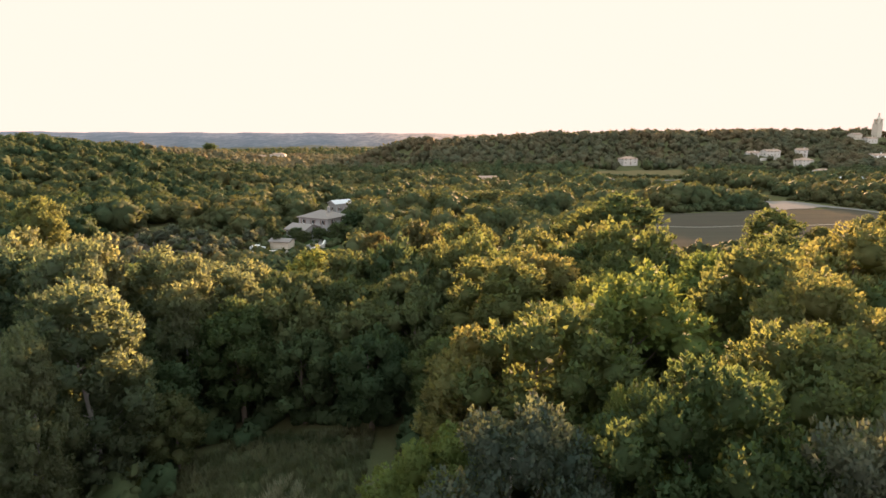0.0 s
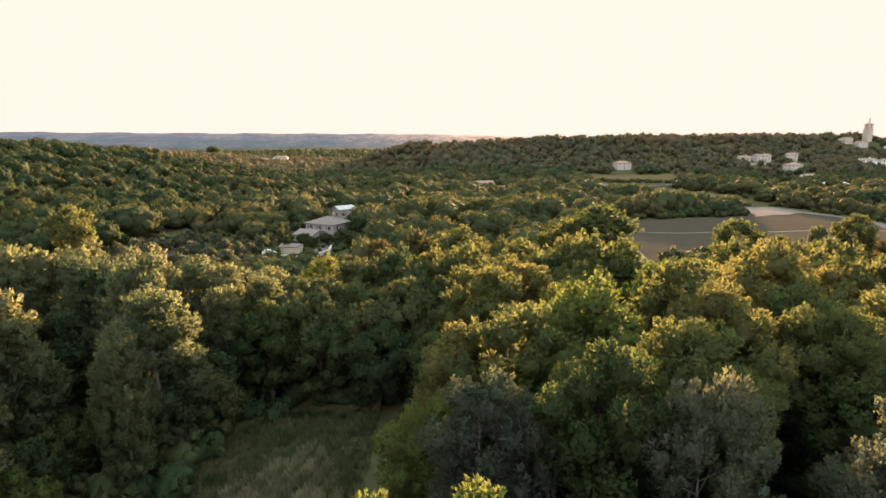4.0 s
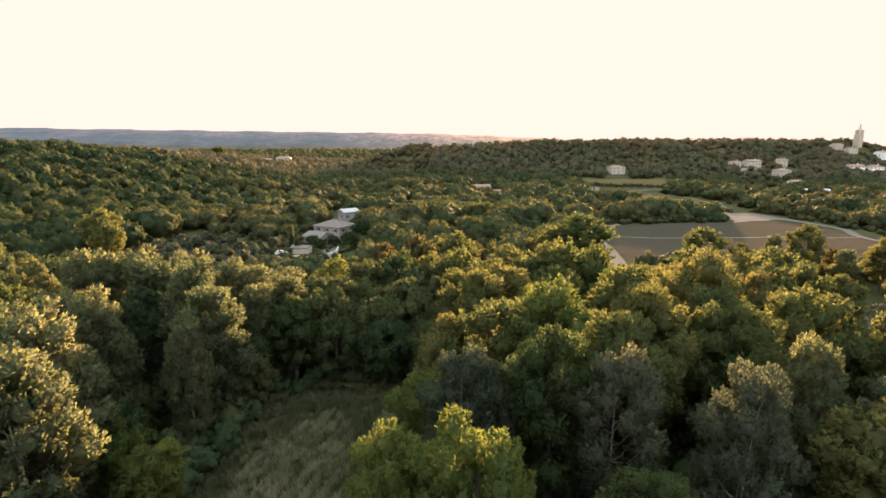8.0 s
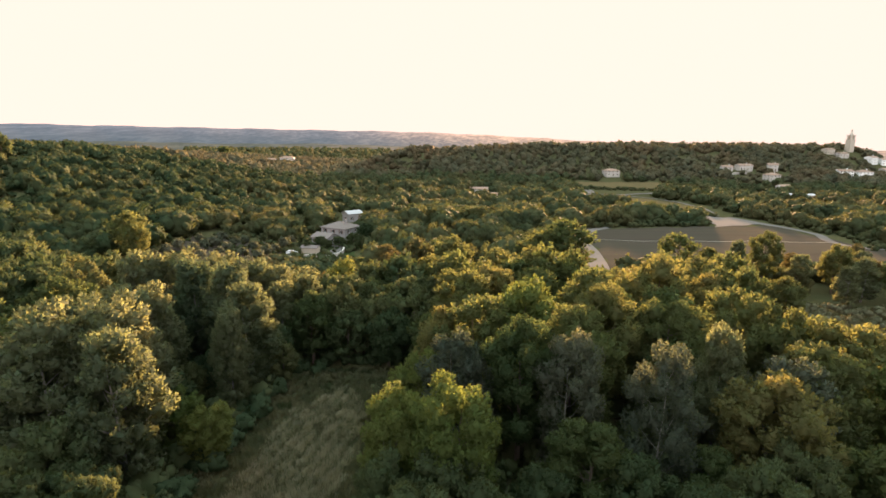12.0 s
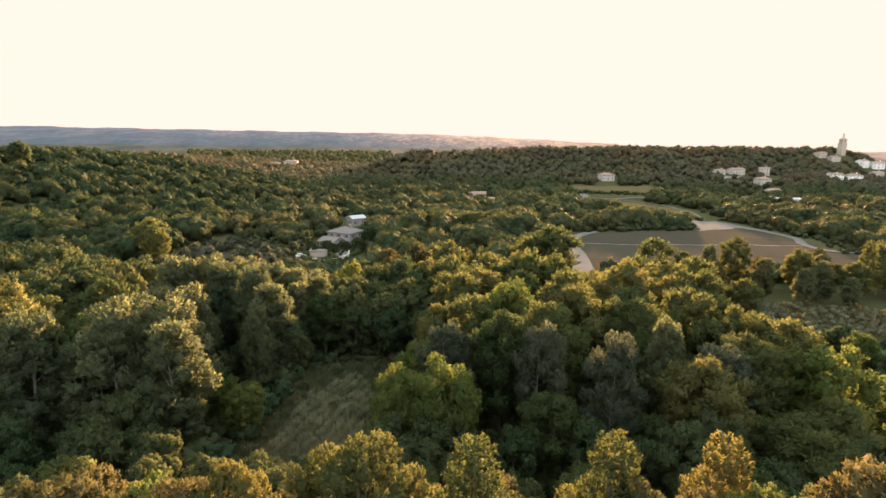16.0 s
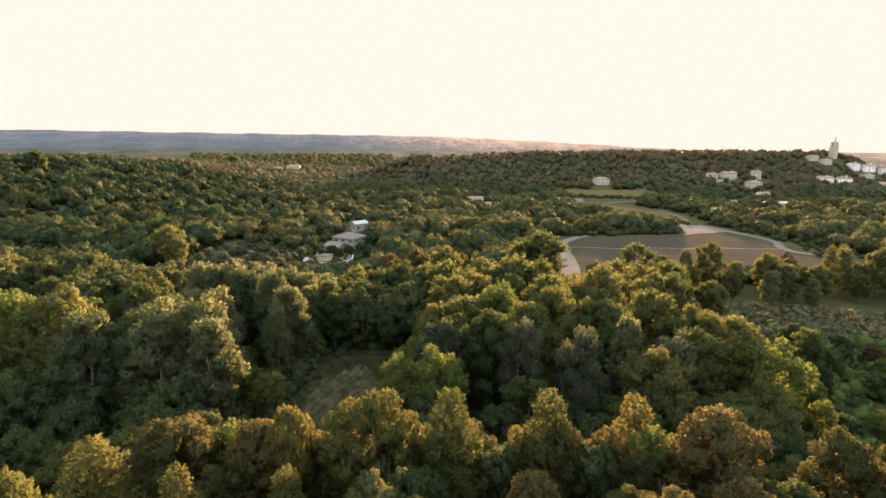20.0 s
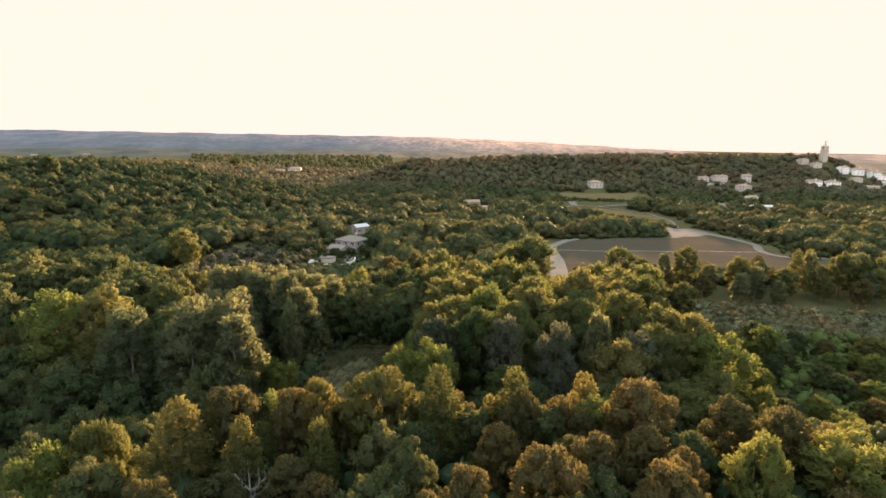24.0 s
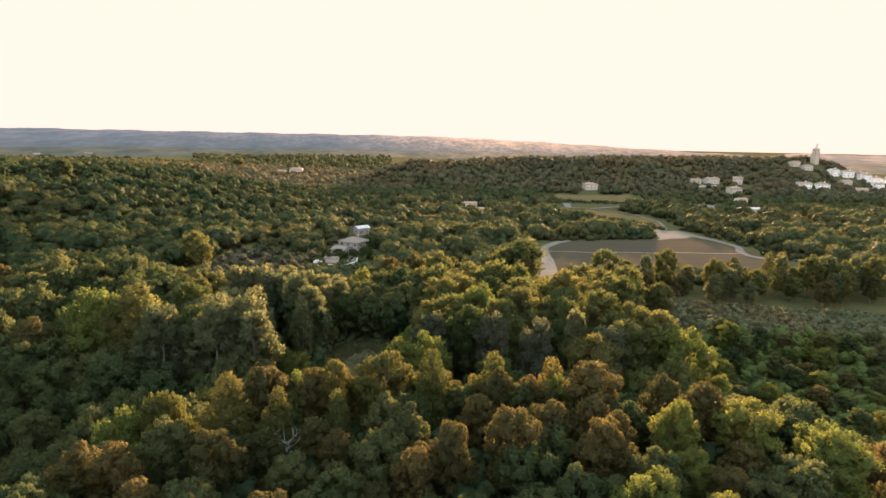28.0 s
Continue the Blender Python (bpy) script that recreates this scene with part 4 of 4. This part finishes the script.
def tussock(rng, blades, height, lean):
    a = rng.uniform(0, 6.28, blades)
    r = rng.uniform(0, 0.35, blades)
    base = np.column_stack([r * np.cos(a), r * np.sin(a), np.zeros(blades)])
    tip = base + np.column_stack([np.cos(a) * lean, np.sin(a) * lean, np.ones(blades)]) * (height * rng.uniform(0.5, 1.2, blades))[:, None]
    side = np.column_stack([-np.sin(a), np.cos(a), np.zeros(blades)]) * 0.06
    v = np.stack([base - side, base + side, tip], 1).reshape(-1, 3)
    return v, np.arange(blades * 3).reshape(-1, 3), None


REEDS = [clump(G2, 1.1, 1.2, 4, 0.24, 0.9, 5, 0) for _ in range(5)]
TUFTS = [tussock(G2, 14, 0.8, 0.45) for _ in range(5)]
SHRUBS = [clump(G2, 1.1, 1.5, 4, 0.34, 0.5, 3) for _ in range(6)]
scatter("clearing_grass", "tall dry straw-coloured grass in the clearing", M_GRASS, TUFTS, CLEAR[0], 5200, 0.5, 1.25, "grass")
scatter("straw_grass", "pale straw tussocks on the clearing's dry slope", M_STRAW, TUFTS, [(-24, 9), (-10, 9), (-9, 34), (-13, 42), (-20, 34)], 3200, 0.7, 1.3, "grass", 21, 1.7)
scatter("meadow_grass", "rough dry grass of the open scrubland", M_GRASS, TUFTS, OPEN[6], 5000, 0.6, 1.4, "grass", 4)
scatter("grey_scrub", "low grey-green scrub bushes in an open meadow", M_REED, REEDS, [(78, 64), (150, 52), (166, 60), (164, 74), (80, 87)], 900, 0.4, 1.3, "scrub", 5)
scatter("edge_scrub", "dark bushes along the clearing's edge", M_OAK, SHRUBS, [(-33, 6), (-28, 6), (-24, 36), (-19, 50), (-4, 50), (-5, 8), (-2, 8), (0, 56), (-26, 56)], 150, 0.8, 1.9, "scrub", 6)
scatter("brow_scrub", "low bushes under the trees of the brow", M_OAK, SHRUBS, [(-45, -68), (52, -68), (60, 8), (-60, 8)], 700, 1.0, 2.4, "scrub", 7)
scatter("valley_scrub", "mixed low bushes on the valley's open side", M_LIME, SHRUBS, [(58, -20), (130, -10), (150, 54), (72, 58)], 420, 1.0, 2.6, "scrub", 8)
scatter("orchard_scrub", "low bushes round the orchard and house", M_WOODS, SHRUBS, [(-104, 108), (-28, 110), (-28, 180), (-98, 172)], 260, 0.7, 1.6, "scrub", 9)

scatter("field_edge_scrub", "rough bushes along the field's near edge", M_WOODS, SHRUBS, [(52, 104), (182, 110), (178, 127), (58, 121)], 330, 1.2, 2.8, "scrub", 10)
scatter("roadside_scrub", "rough low bushes along the gravel road", M_WOODS, SHRUBS, [(162, 150), (186, 150), (180, 200), (166, 240), (156, 244), (168, 200), (170, 176)], 150, 0.6, 1.7, "scrub", 14)
scatter("field_back_scrub", "rough bushes along the field's far edge", M_WOODS, SHRUBS, [(64, 194), (126, 202), (132, 214), (64, 202)], 110, 0.8, 1.9, "scrub", 15)
scatter("meadow_scrub", "scattered bushes beside the dusty meadow track", M_WOODS, SHRUBS, [(98, 258), (146, 236), (150, 262), (112, 296), (94, 300)], 150, 0.6, 1.6, "scrub", 16)
scatter("meadow_edge_scrub", "low rough bushes round the mown meadow", M_WOODS, SHRUBS, [(106, 366), (150, 372), (190, 372), (190, 389), (150, 385), (108, 384)], 130, 0.6, 1.9, "scrub", 17)
scatter("poplar_scrub", "dark bushes under the tall poplars", M_OAK, SHRUBS, [(-78, 8), (-30, 8), (-24, 50), (-14, 80), (-78, 80)], 520, 1.2, 2.8, "scrub", 11)
scatter("grove_scrub", "dark bushes under the broadleaf grove", M_OAK, SHRUBS, [(-4, 8), (62, 8), (62, 90), (-14, 80), (-4, 52)], 420, 1.2, 2.8, "scrub", 12)
scatter("garden_scrub", "low bushes and hedges below the villa", M_WOODS, SHRUBS, [(-56, 106), (-20, 106), (-24, 128), (-54, 128)], 200, 1.2, 2.4, "scrub", 13)


def dead_tree(x, y, height, label, seed):
    rng = np.random.default_rng(seed)
    root = tagged(new("dead_tree"), label, "tree")
    root.matrix_basis = pose(x, y, float(ground(x, y)) - 0.2, 0, 0, rng.uniform(0, 360))
    part_mesh("trunk", mesh_of("trunk", *tube([(0, 0, 0), (0.2, 0.1, height * 0.4), (0.1, 0.3, height * 0.6)], [0.2, 0.12, 0.04], 7), M_DEADWOOD, True), root)
    for i in range(15):
        a, z = i * 2.4, height * (0.28 + 0.024 * i)
        reach = height * rng.uniform(0.2, 0.36)
        tip = np.array([reach * math.cos(a), reach * math.sin(a), z + reach * 0.9])
        base = np.array([0.15, 0.15, z])
        bend = base * 0.5 + tip * 0.5 + (0, 0, -0.12 * reach)
        twigs = [tube([base, bend, tip], [0.07, 0.04, 0.014], 5)]
        for j in range(4):
            q = bend + (tip - bend) * (j / 4)
            twigs.append(tube([q, q + rng.normal(scale=0.22, size=3) * reach + (0, 0, 0.25 * reach)], [0.02, 0.007], 4))
        part_mesh("branch", mesh_of("branch", *join(twigs), M_DEADWOOD, True), root)
    return root


dead_tree(-11.2, -38.6, 6.4, "bare dead tree with bleached grey branches", 1)
dead_tree(-58, 12, 11, "leafless grey tree standing in the dark wood", 2)


# ---- buildings ----
def wall_with_openings(bm, length, height, thick, holes, place):
    """A wall slab along x, from z 0 up, with real openings; place maps it into the house."""
    xs = sorted({-length / 2, length / 2, *[v for h in holes for v in h[:2]]})
    zs = sorted({-1.2, height, *[v for h in holes for v in h[2:]]})
    for x0, x1 in zip(xs, xs[1:]):
        for z0, z1 in zip(zs, zs[1:]):
            mx, mz = (x0 + x1) / 2, (z0 + z1) / 2
            if any(h[0] < mx < h[1] and h[2] < mz < h[3] for h in holes):
                continue
            for v in box(bm, x0, x1, 0, thick, z0, z1):
                v.co = place @ v.co


def holes_for(length, storeys, door):
    n = max(1, int(length / 3.4))
    out = []
    for s in range(storeys):
        for i in range(n):
            x = (i + 0.5) * length / n - length / 2
            z = 0.9 + s * 2.75
            out.append((x - 0.5, x + 0.5, 0.0 if door and s == 0 and i == n // 2 else z, z + 1.35))
    return out


def roof_mesh(w, d, h, kind, over=0.5, pitch=0.36, thick=0.22):
    bm = bmesh.new()
    a, b = w / 2 + over, d / 2 + over
    rise = b * pitch
    e = a - b if kind == "hip" else a
    e = max(e, 0.15)
    low = h - over * pitch
    lower = [(-a, -b, low), (a, -b, low), (a, b, low), (-a, b, low), (-e, 0, low + rise), (e, 0, low + rise)]
    v0 = [bm.verts.new(p) for p in lower]
    v1 = [bm.verts.new((x, y, z + thick)) for x, y, z in lower]
    sides = [(0, 1, 5, 4), (2, 3, 4, 5), (1, 2, 5), (3, 0, 4)]
    for q in sides if kind == "hip" else sides[:2]:
        bm.faces.new([v1[i] for i in q])
        bm.faces.new([v0[i] for i in reversed(q)])
    rim = [(0, 1), (1, 2), (2, 3), (3, 0)] if kind == "hip" else [(0, 1), (2, 3), (1, 5), (5, 2), (3, 4), (4, 0)]
    for i, k in rim:
        bm.faces.new((v0[i], v0[k], v1[k], v1[i]))
    return bm, rise


def house(name, label, x, y, turn, w, d, h, kind, storeys, wall=None, roof=None, group="", chimney=True, detail=True):
    root = tagged(new(name), label, "house", group)
    root.matrix_basis = pose(x, y, float(ground(x, y)) + 0.15, 0, 0, turn)
    wall, roof = wall or M_RENDER_WALL, roof or M_TILE
    bm, rise = roof_mesh(w, d, h, kind)
    part("roof", bm, roof, root)
    sides = [("front", w, pose(0, -d / 2, 0)), ("back", w, pose(0, d / 2, 0, 0, 0, 180)), ("left", d - 0.62, pose(-w / 2, 0, 0, 0, 0, -90)), ("right", d - 0.62, pose(w / 2, 0, 0, 0, 0, 90))]
    bm = bmesh.new()
    for side, length, m in sides:
        holes = holes_for(length, storeys, side == "front") if side != "back" else []
        wall_with_openings(bm, length, h, 0.3, holes, m)
        if side in ("left", "right") and kind == "gable":
            tip = [bm.verts.new(m @ Vector(p)) for p in ((-d / 2, 0, h), (d / 2, 0, h), (0, 0, h + rise - 0.1), (-d / 2, 0.3, h), (d / 2, 0.3, h), (0, 0.3, h + rise - 0.1))]
            for q in ((0, 1, 2), (5, 4, 3), (1, 4, 5, 2), (0, 2, 5, 3)):
                bm.faces.new([tip[i] for i in q])
        for x0, x1, z0, z1 in holes:
            if z0 < 0.2:
                leaf = part("door", boxes((x0, x1, 0.12, 0.18, z0, z1)), M_SHUTTER, root, "dark painted wooden door")
                leaf.matrix_basis = m
                continue
            win = part("window", boxes((x0, x1, 0.1, 0.16, z0, z0 + 0.07), (x0, x1, 0.1, 0.16, z1 - 0.07, z1), (x0, x0 + 0.07, 0.1, 0.16, z0 + 0.07, z1 - 0.07),
                                       (x1 - 0.07, x1, 0.1, 0.16, z0 + 0.07, z1 - 0.07)), M_WHITE, root)
            win.matrix_basis = m
            part("pane", boxes((x0 + 0.07, x1 - 0.07, 0.12, 0.14, z0 + 0.07, z1 - 0.07)), M_GLASS, win)
            if detail:
                for u in (x0 - 0.5, x1):
                    part("shutter", boxes((u + 0.02, u + 0.48, -0.06, -0.005, z0, z1)), M_SHUTTER, win)
    part("wall", bm, wall, root)
    part("floor_slab", boxes((-w / 2 + 0.31, w / 2 - 0.31, -d / 2 + 0.31, d / 2 - 0.31, -1.1, 0.02)), M_STONE, root)
    if chimney:
        part("chimney", boxes((w * 0.18, w * 0.18 + 0.7, -0.3, 0.4, h + rise * 0.3, h + rise + 1.0), (w * 0.18 - 0.08, w * 0.18 + 0.78, -0.38, 0.48, h + rise + 1.0, h + rise + 1.12)), wall, root)
    return root


house("villa", "two-storey rendered villa with a hipped clay-tile roof", -38.9, 168.6, -26, 11.5, 10, 5.6, "hip", 2, M_PALEWALL, M_GREYTILE)
house("villa_wing", "low rendered wing beside the villa with tiled roof", -43.4, 160.4, -26, 7.2, 7.0, 2.9, "gable", 1, M_PALEWALL, M_GREYTILE, chimney=False)
house("pale_house", "white house with a pale roof among oaks", -42.0, 214, 40, 7.6, 6.0, 3.8, "gable", 1, M_PALEWALL, M_METAL, chimney=False)
LABELS = {"sun": "large pale house on the hillside under the ridge", "hill": "pale rendered house on the wooded hillside", "valley": "small white house with a tiled roof in the valley",
          "village": "pale village house with tiled roof below the tower", "far": "grey-white house far off on the plain", "wood": "small white house half hidden in the wood"}
for key, spec in HOUSES.items():
    first = key.split("_")[0]
    light = first in ("valley", "wood") or first == "village" and key[-1] not in "hjal"
    house("house", LABELS[first], *spec, wall=M_WHITE if light else M_RENDER_WALL, group="hill village" if first == "village" else "", chimney=first in ("village", "hill"), detail=False)


def shed(x, y, turn, w, d, h, roof):
    root = tagged(new("shed"), "low stone shed with a pitched roof", "shed")
    root.matrix_basis = pose(x, y, float(ground(x, y)), 0, 0, turn)
    part("wall", boxes((-w / 2, w / 2, -d / 2, -d / 2 + 0.2, 0, h), (-w / 2, w / 2, d / 2 - 0.2, d / 2, 0, h), (-w / 2, -w / 2 + 0.2, -d / 2 + 0.2, d / 2 - 0.2, 0, h),
                       (w / 2 - 0.2, w / 2, -d / 2 + 0.2, d / 2 - 0.2, 0, h)), M_STONE, root)
    bm, _ = roof_mesh(w, d, h, "gable", 0.4, 0.25, 0.12)
    part("roof", bm, roof, root)
    return root


shed(258, 338, 4, 19, 7, 2.8, M_METAL)
shed(-44.6, 143, -8, 5.5, 4, 2.2, M_GREYTILE)


def tower(x, y):
    root = tagged(new("bell_tower"), "tall square stone bell tower on the ridge", "tower")
    root.matrix_basis = pose(x, y, float(ground(x, y)) - 4, 0, 0, 15)
    part("shaft", boxes((-3.5, 3.5, -3.5, 3.5, -3, 17)), M_STONE, root)
    part("cornice", boxes((-3.8, 3.8, -3.8, 3.8, 17, 17.6)), M_STONE, root)
    corners = [(sx * 1.9 - 1.2, sx * 1.9 + 1.2, sy * 1.9 - 1.2, sy * 1.9 + 1.2, 17.6, 22.6) for sx in (-1, 1) for sy in (-1, 1)]
    part("belfry", boxes(*corners, (-3.3, 3.3, -3.3, 3.3, 22.6, 23.3)), M_STONE, root)
    bm = bmesh.new()
    bmesh.ops.create_cone(bm, segments=8, radius1=2.9, radius2=1.0, depth=2.8, cap_ends=True, matrix=pose(0, 0, 24.7))
    part("spire", bm, M_STONE, root)
    bm = bmesh.new()
    bmesh.ops.create_cone(bm, segments=8, radius1=1.1, radius2=0.8, depth=3.0, cap_ends=True, matrix=pose(0, 0, 27.5))
    bmesh.ops.create_uvsphere(bm, u_segments=8, v_segments=6, radius=1.0, matrix=pose(0, 0, 29.4))
    part("finial", bm, M_STONE, root)
    return root


tower(511, 634)
house("chapel", "stone chapel on the crest beside the tower", 470, 613, 20, 13, 8, 5.0, "gable", 1, M_STONE, chimney=False, detail=False)


def garden_wall(points, height, label):
    root = tagged(new("garden_wall"), label, "wall")
    for (x0, y0), (x1, y1) in zip(points, points[1:]):
        n = Vector((x1 - x0, y1 - y0, 0))
        z = float(ground((x0 + x1) / 2, (y0 + y1) / 2))
        seg = part("wall_section", boxes((0, n.length, -0.2, 0.2, -0.6, height), (0, n.length, -0.26, 0.26, height, height + 0.1)), M_RENDER_WALL, root)
        seg.matrix_basis = pose(x0, y0, z, 0, 0, math.degrees(math.atan2(n.y, n.x)))
    return root


garden_wall([(-50, 131), (-43, 134), (-36, 134.5)], 1.1, "low rendered garden wall below the villa")
garden_wall([(258, 462), (280, 470), (300, 476)], 2.0, "long pale retaining wall below the hillside houses")
garden_wall([(-36, 133), (-33, 141), (-34, 150)], 1.3, "pale retaining wall along the drive")


def car(x, y, turn):
    """A small parked hatchback."""
    root = tagged(new("car"), "small white hatchback parked below the villa", "car")
    root.matrix_basis = pose(x, y, float(ground(x, y)) + 0.05, 0, 0, turn)
    outline = [(-2.0, 0.35), (2.0, 0.35), (2.05, 0.7), (1.9, 0.88), (1.0, 0.98), (0.35, 1.42), (-1.3, 1.45), (-1.9, 0.95), (-2.05, 0.7)]
    bm = bmesh.new()
    rings = [[bm.verts.new((px, side * (0.82 if pz < 1.2 else 0.62), pz)) for px, pz in outline] for side in (-1, 1)]
    bm.faces.new(rings[0])
    bm.faces.new(rings[1][::-1])
    for i in range(len(outline)):
        j = (i + 1) % len(outline)
        bm.faces.new((rings[0][j], rings[0][i], rings[1][i], rings[1][j]))
    part("body", bm, M_CAR, root)
    for name, dims in (("windscreen", (0.55, 0.9, -0.6, 0.6, 1.06, 1.3)), ("rear_window", (-1.78, -1.42, -0.58, 0.58, 1.08, 1.34)),
                       ("side_window", (-1.2, 0.3, -0.765, -0.70, 1.02, 1.34)), ("side_window", (-1.2, 0.3, 0.70, 0.765, 1.02, 1.34))):
        part(name, boxes(dims), M_GLASS, root)
    for wx in (-1.25, 1.25):
        for wy in (-0.78, 0.78):
            bm = bmesh.new()
            bmesh.ops.create_cone(bm, segments=14, radius1=0.3, radius2=0.3, depth=0.2, cap_ends=True, matrix=pose(wx, wy, 0.28, 90))
            wheel = part("tyre", bm, M_RUBBER, root)
            bm = bmesh.new()
            bmesh.ops.create_cone(bm, segments=10, radius1=0.18, radius2=0.16, depth=0.24, cap_ends=True, matrix=pose(wx, wy, 0.28, 90))
            part("rim", bm, M_METAL, wheel)
    return root


car(-50.4, 139.8, 24)
strip("villa_drive", [(-46, 128, 4), (-40, 138, 4), (-36, 150, 4), (-38, 158, 5)], 4, M_PATH, "pale gravel drive up to the villa", "drive", 0.1)
for i in range(9):
    g = np.random.default_rng(40 + i)
    x, y = -1180 + g.uniform(-160, 330), 1330 + g.uniform(-90, 200)
    house("house", "tiny pale building of a distant town", x, y, g.uniform(-20, 20), g.uniform(10, 22), 9, g.uniform(4, 6), "gable", 1, M_RENDER_WALL, group="distant town", chimney=False, detail=False)
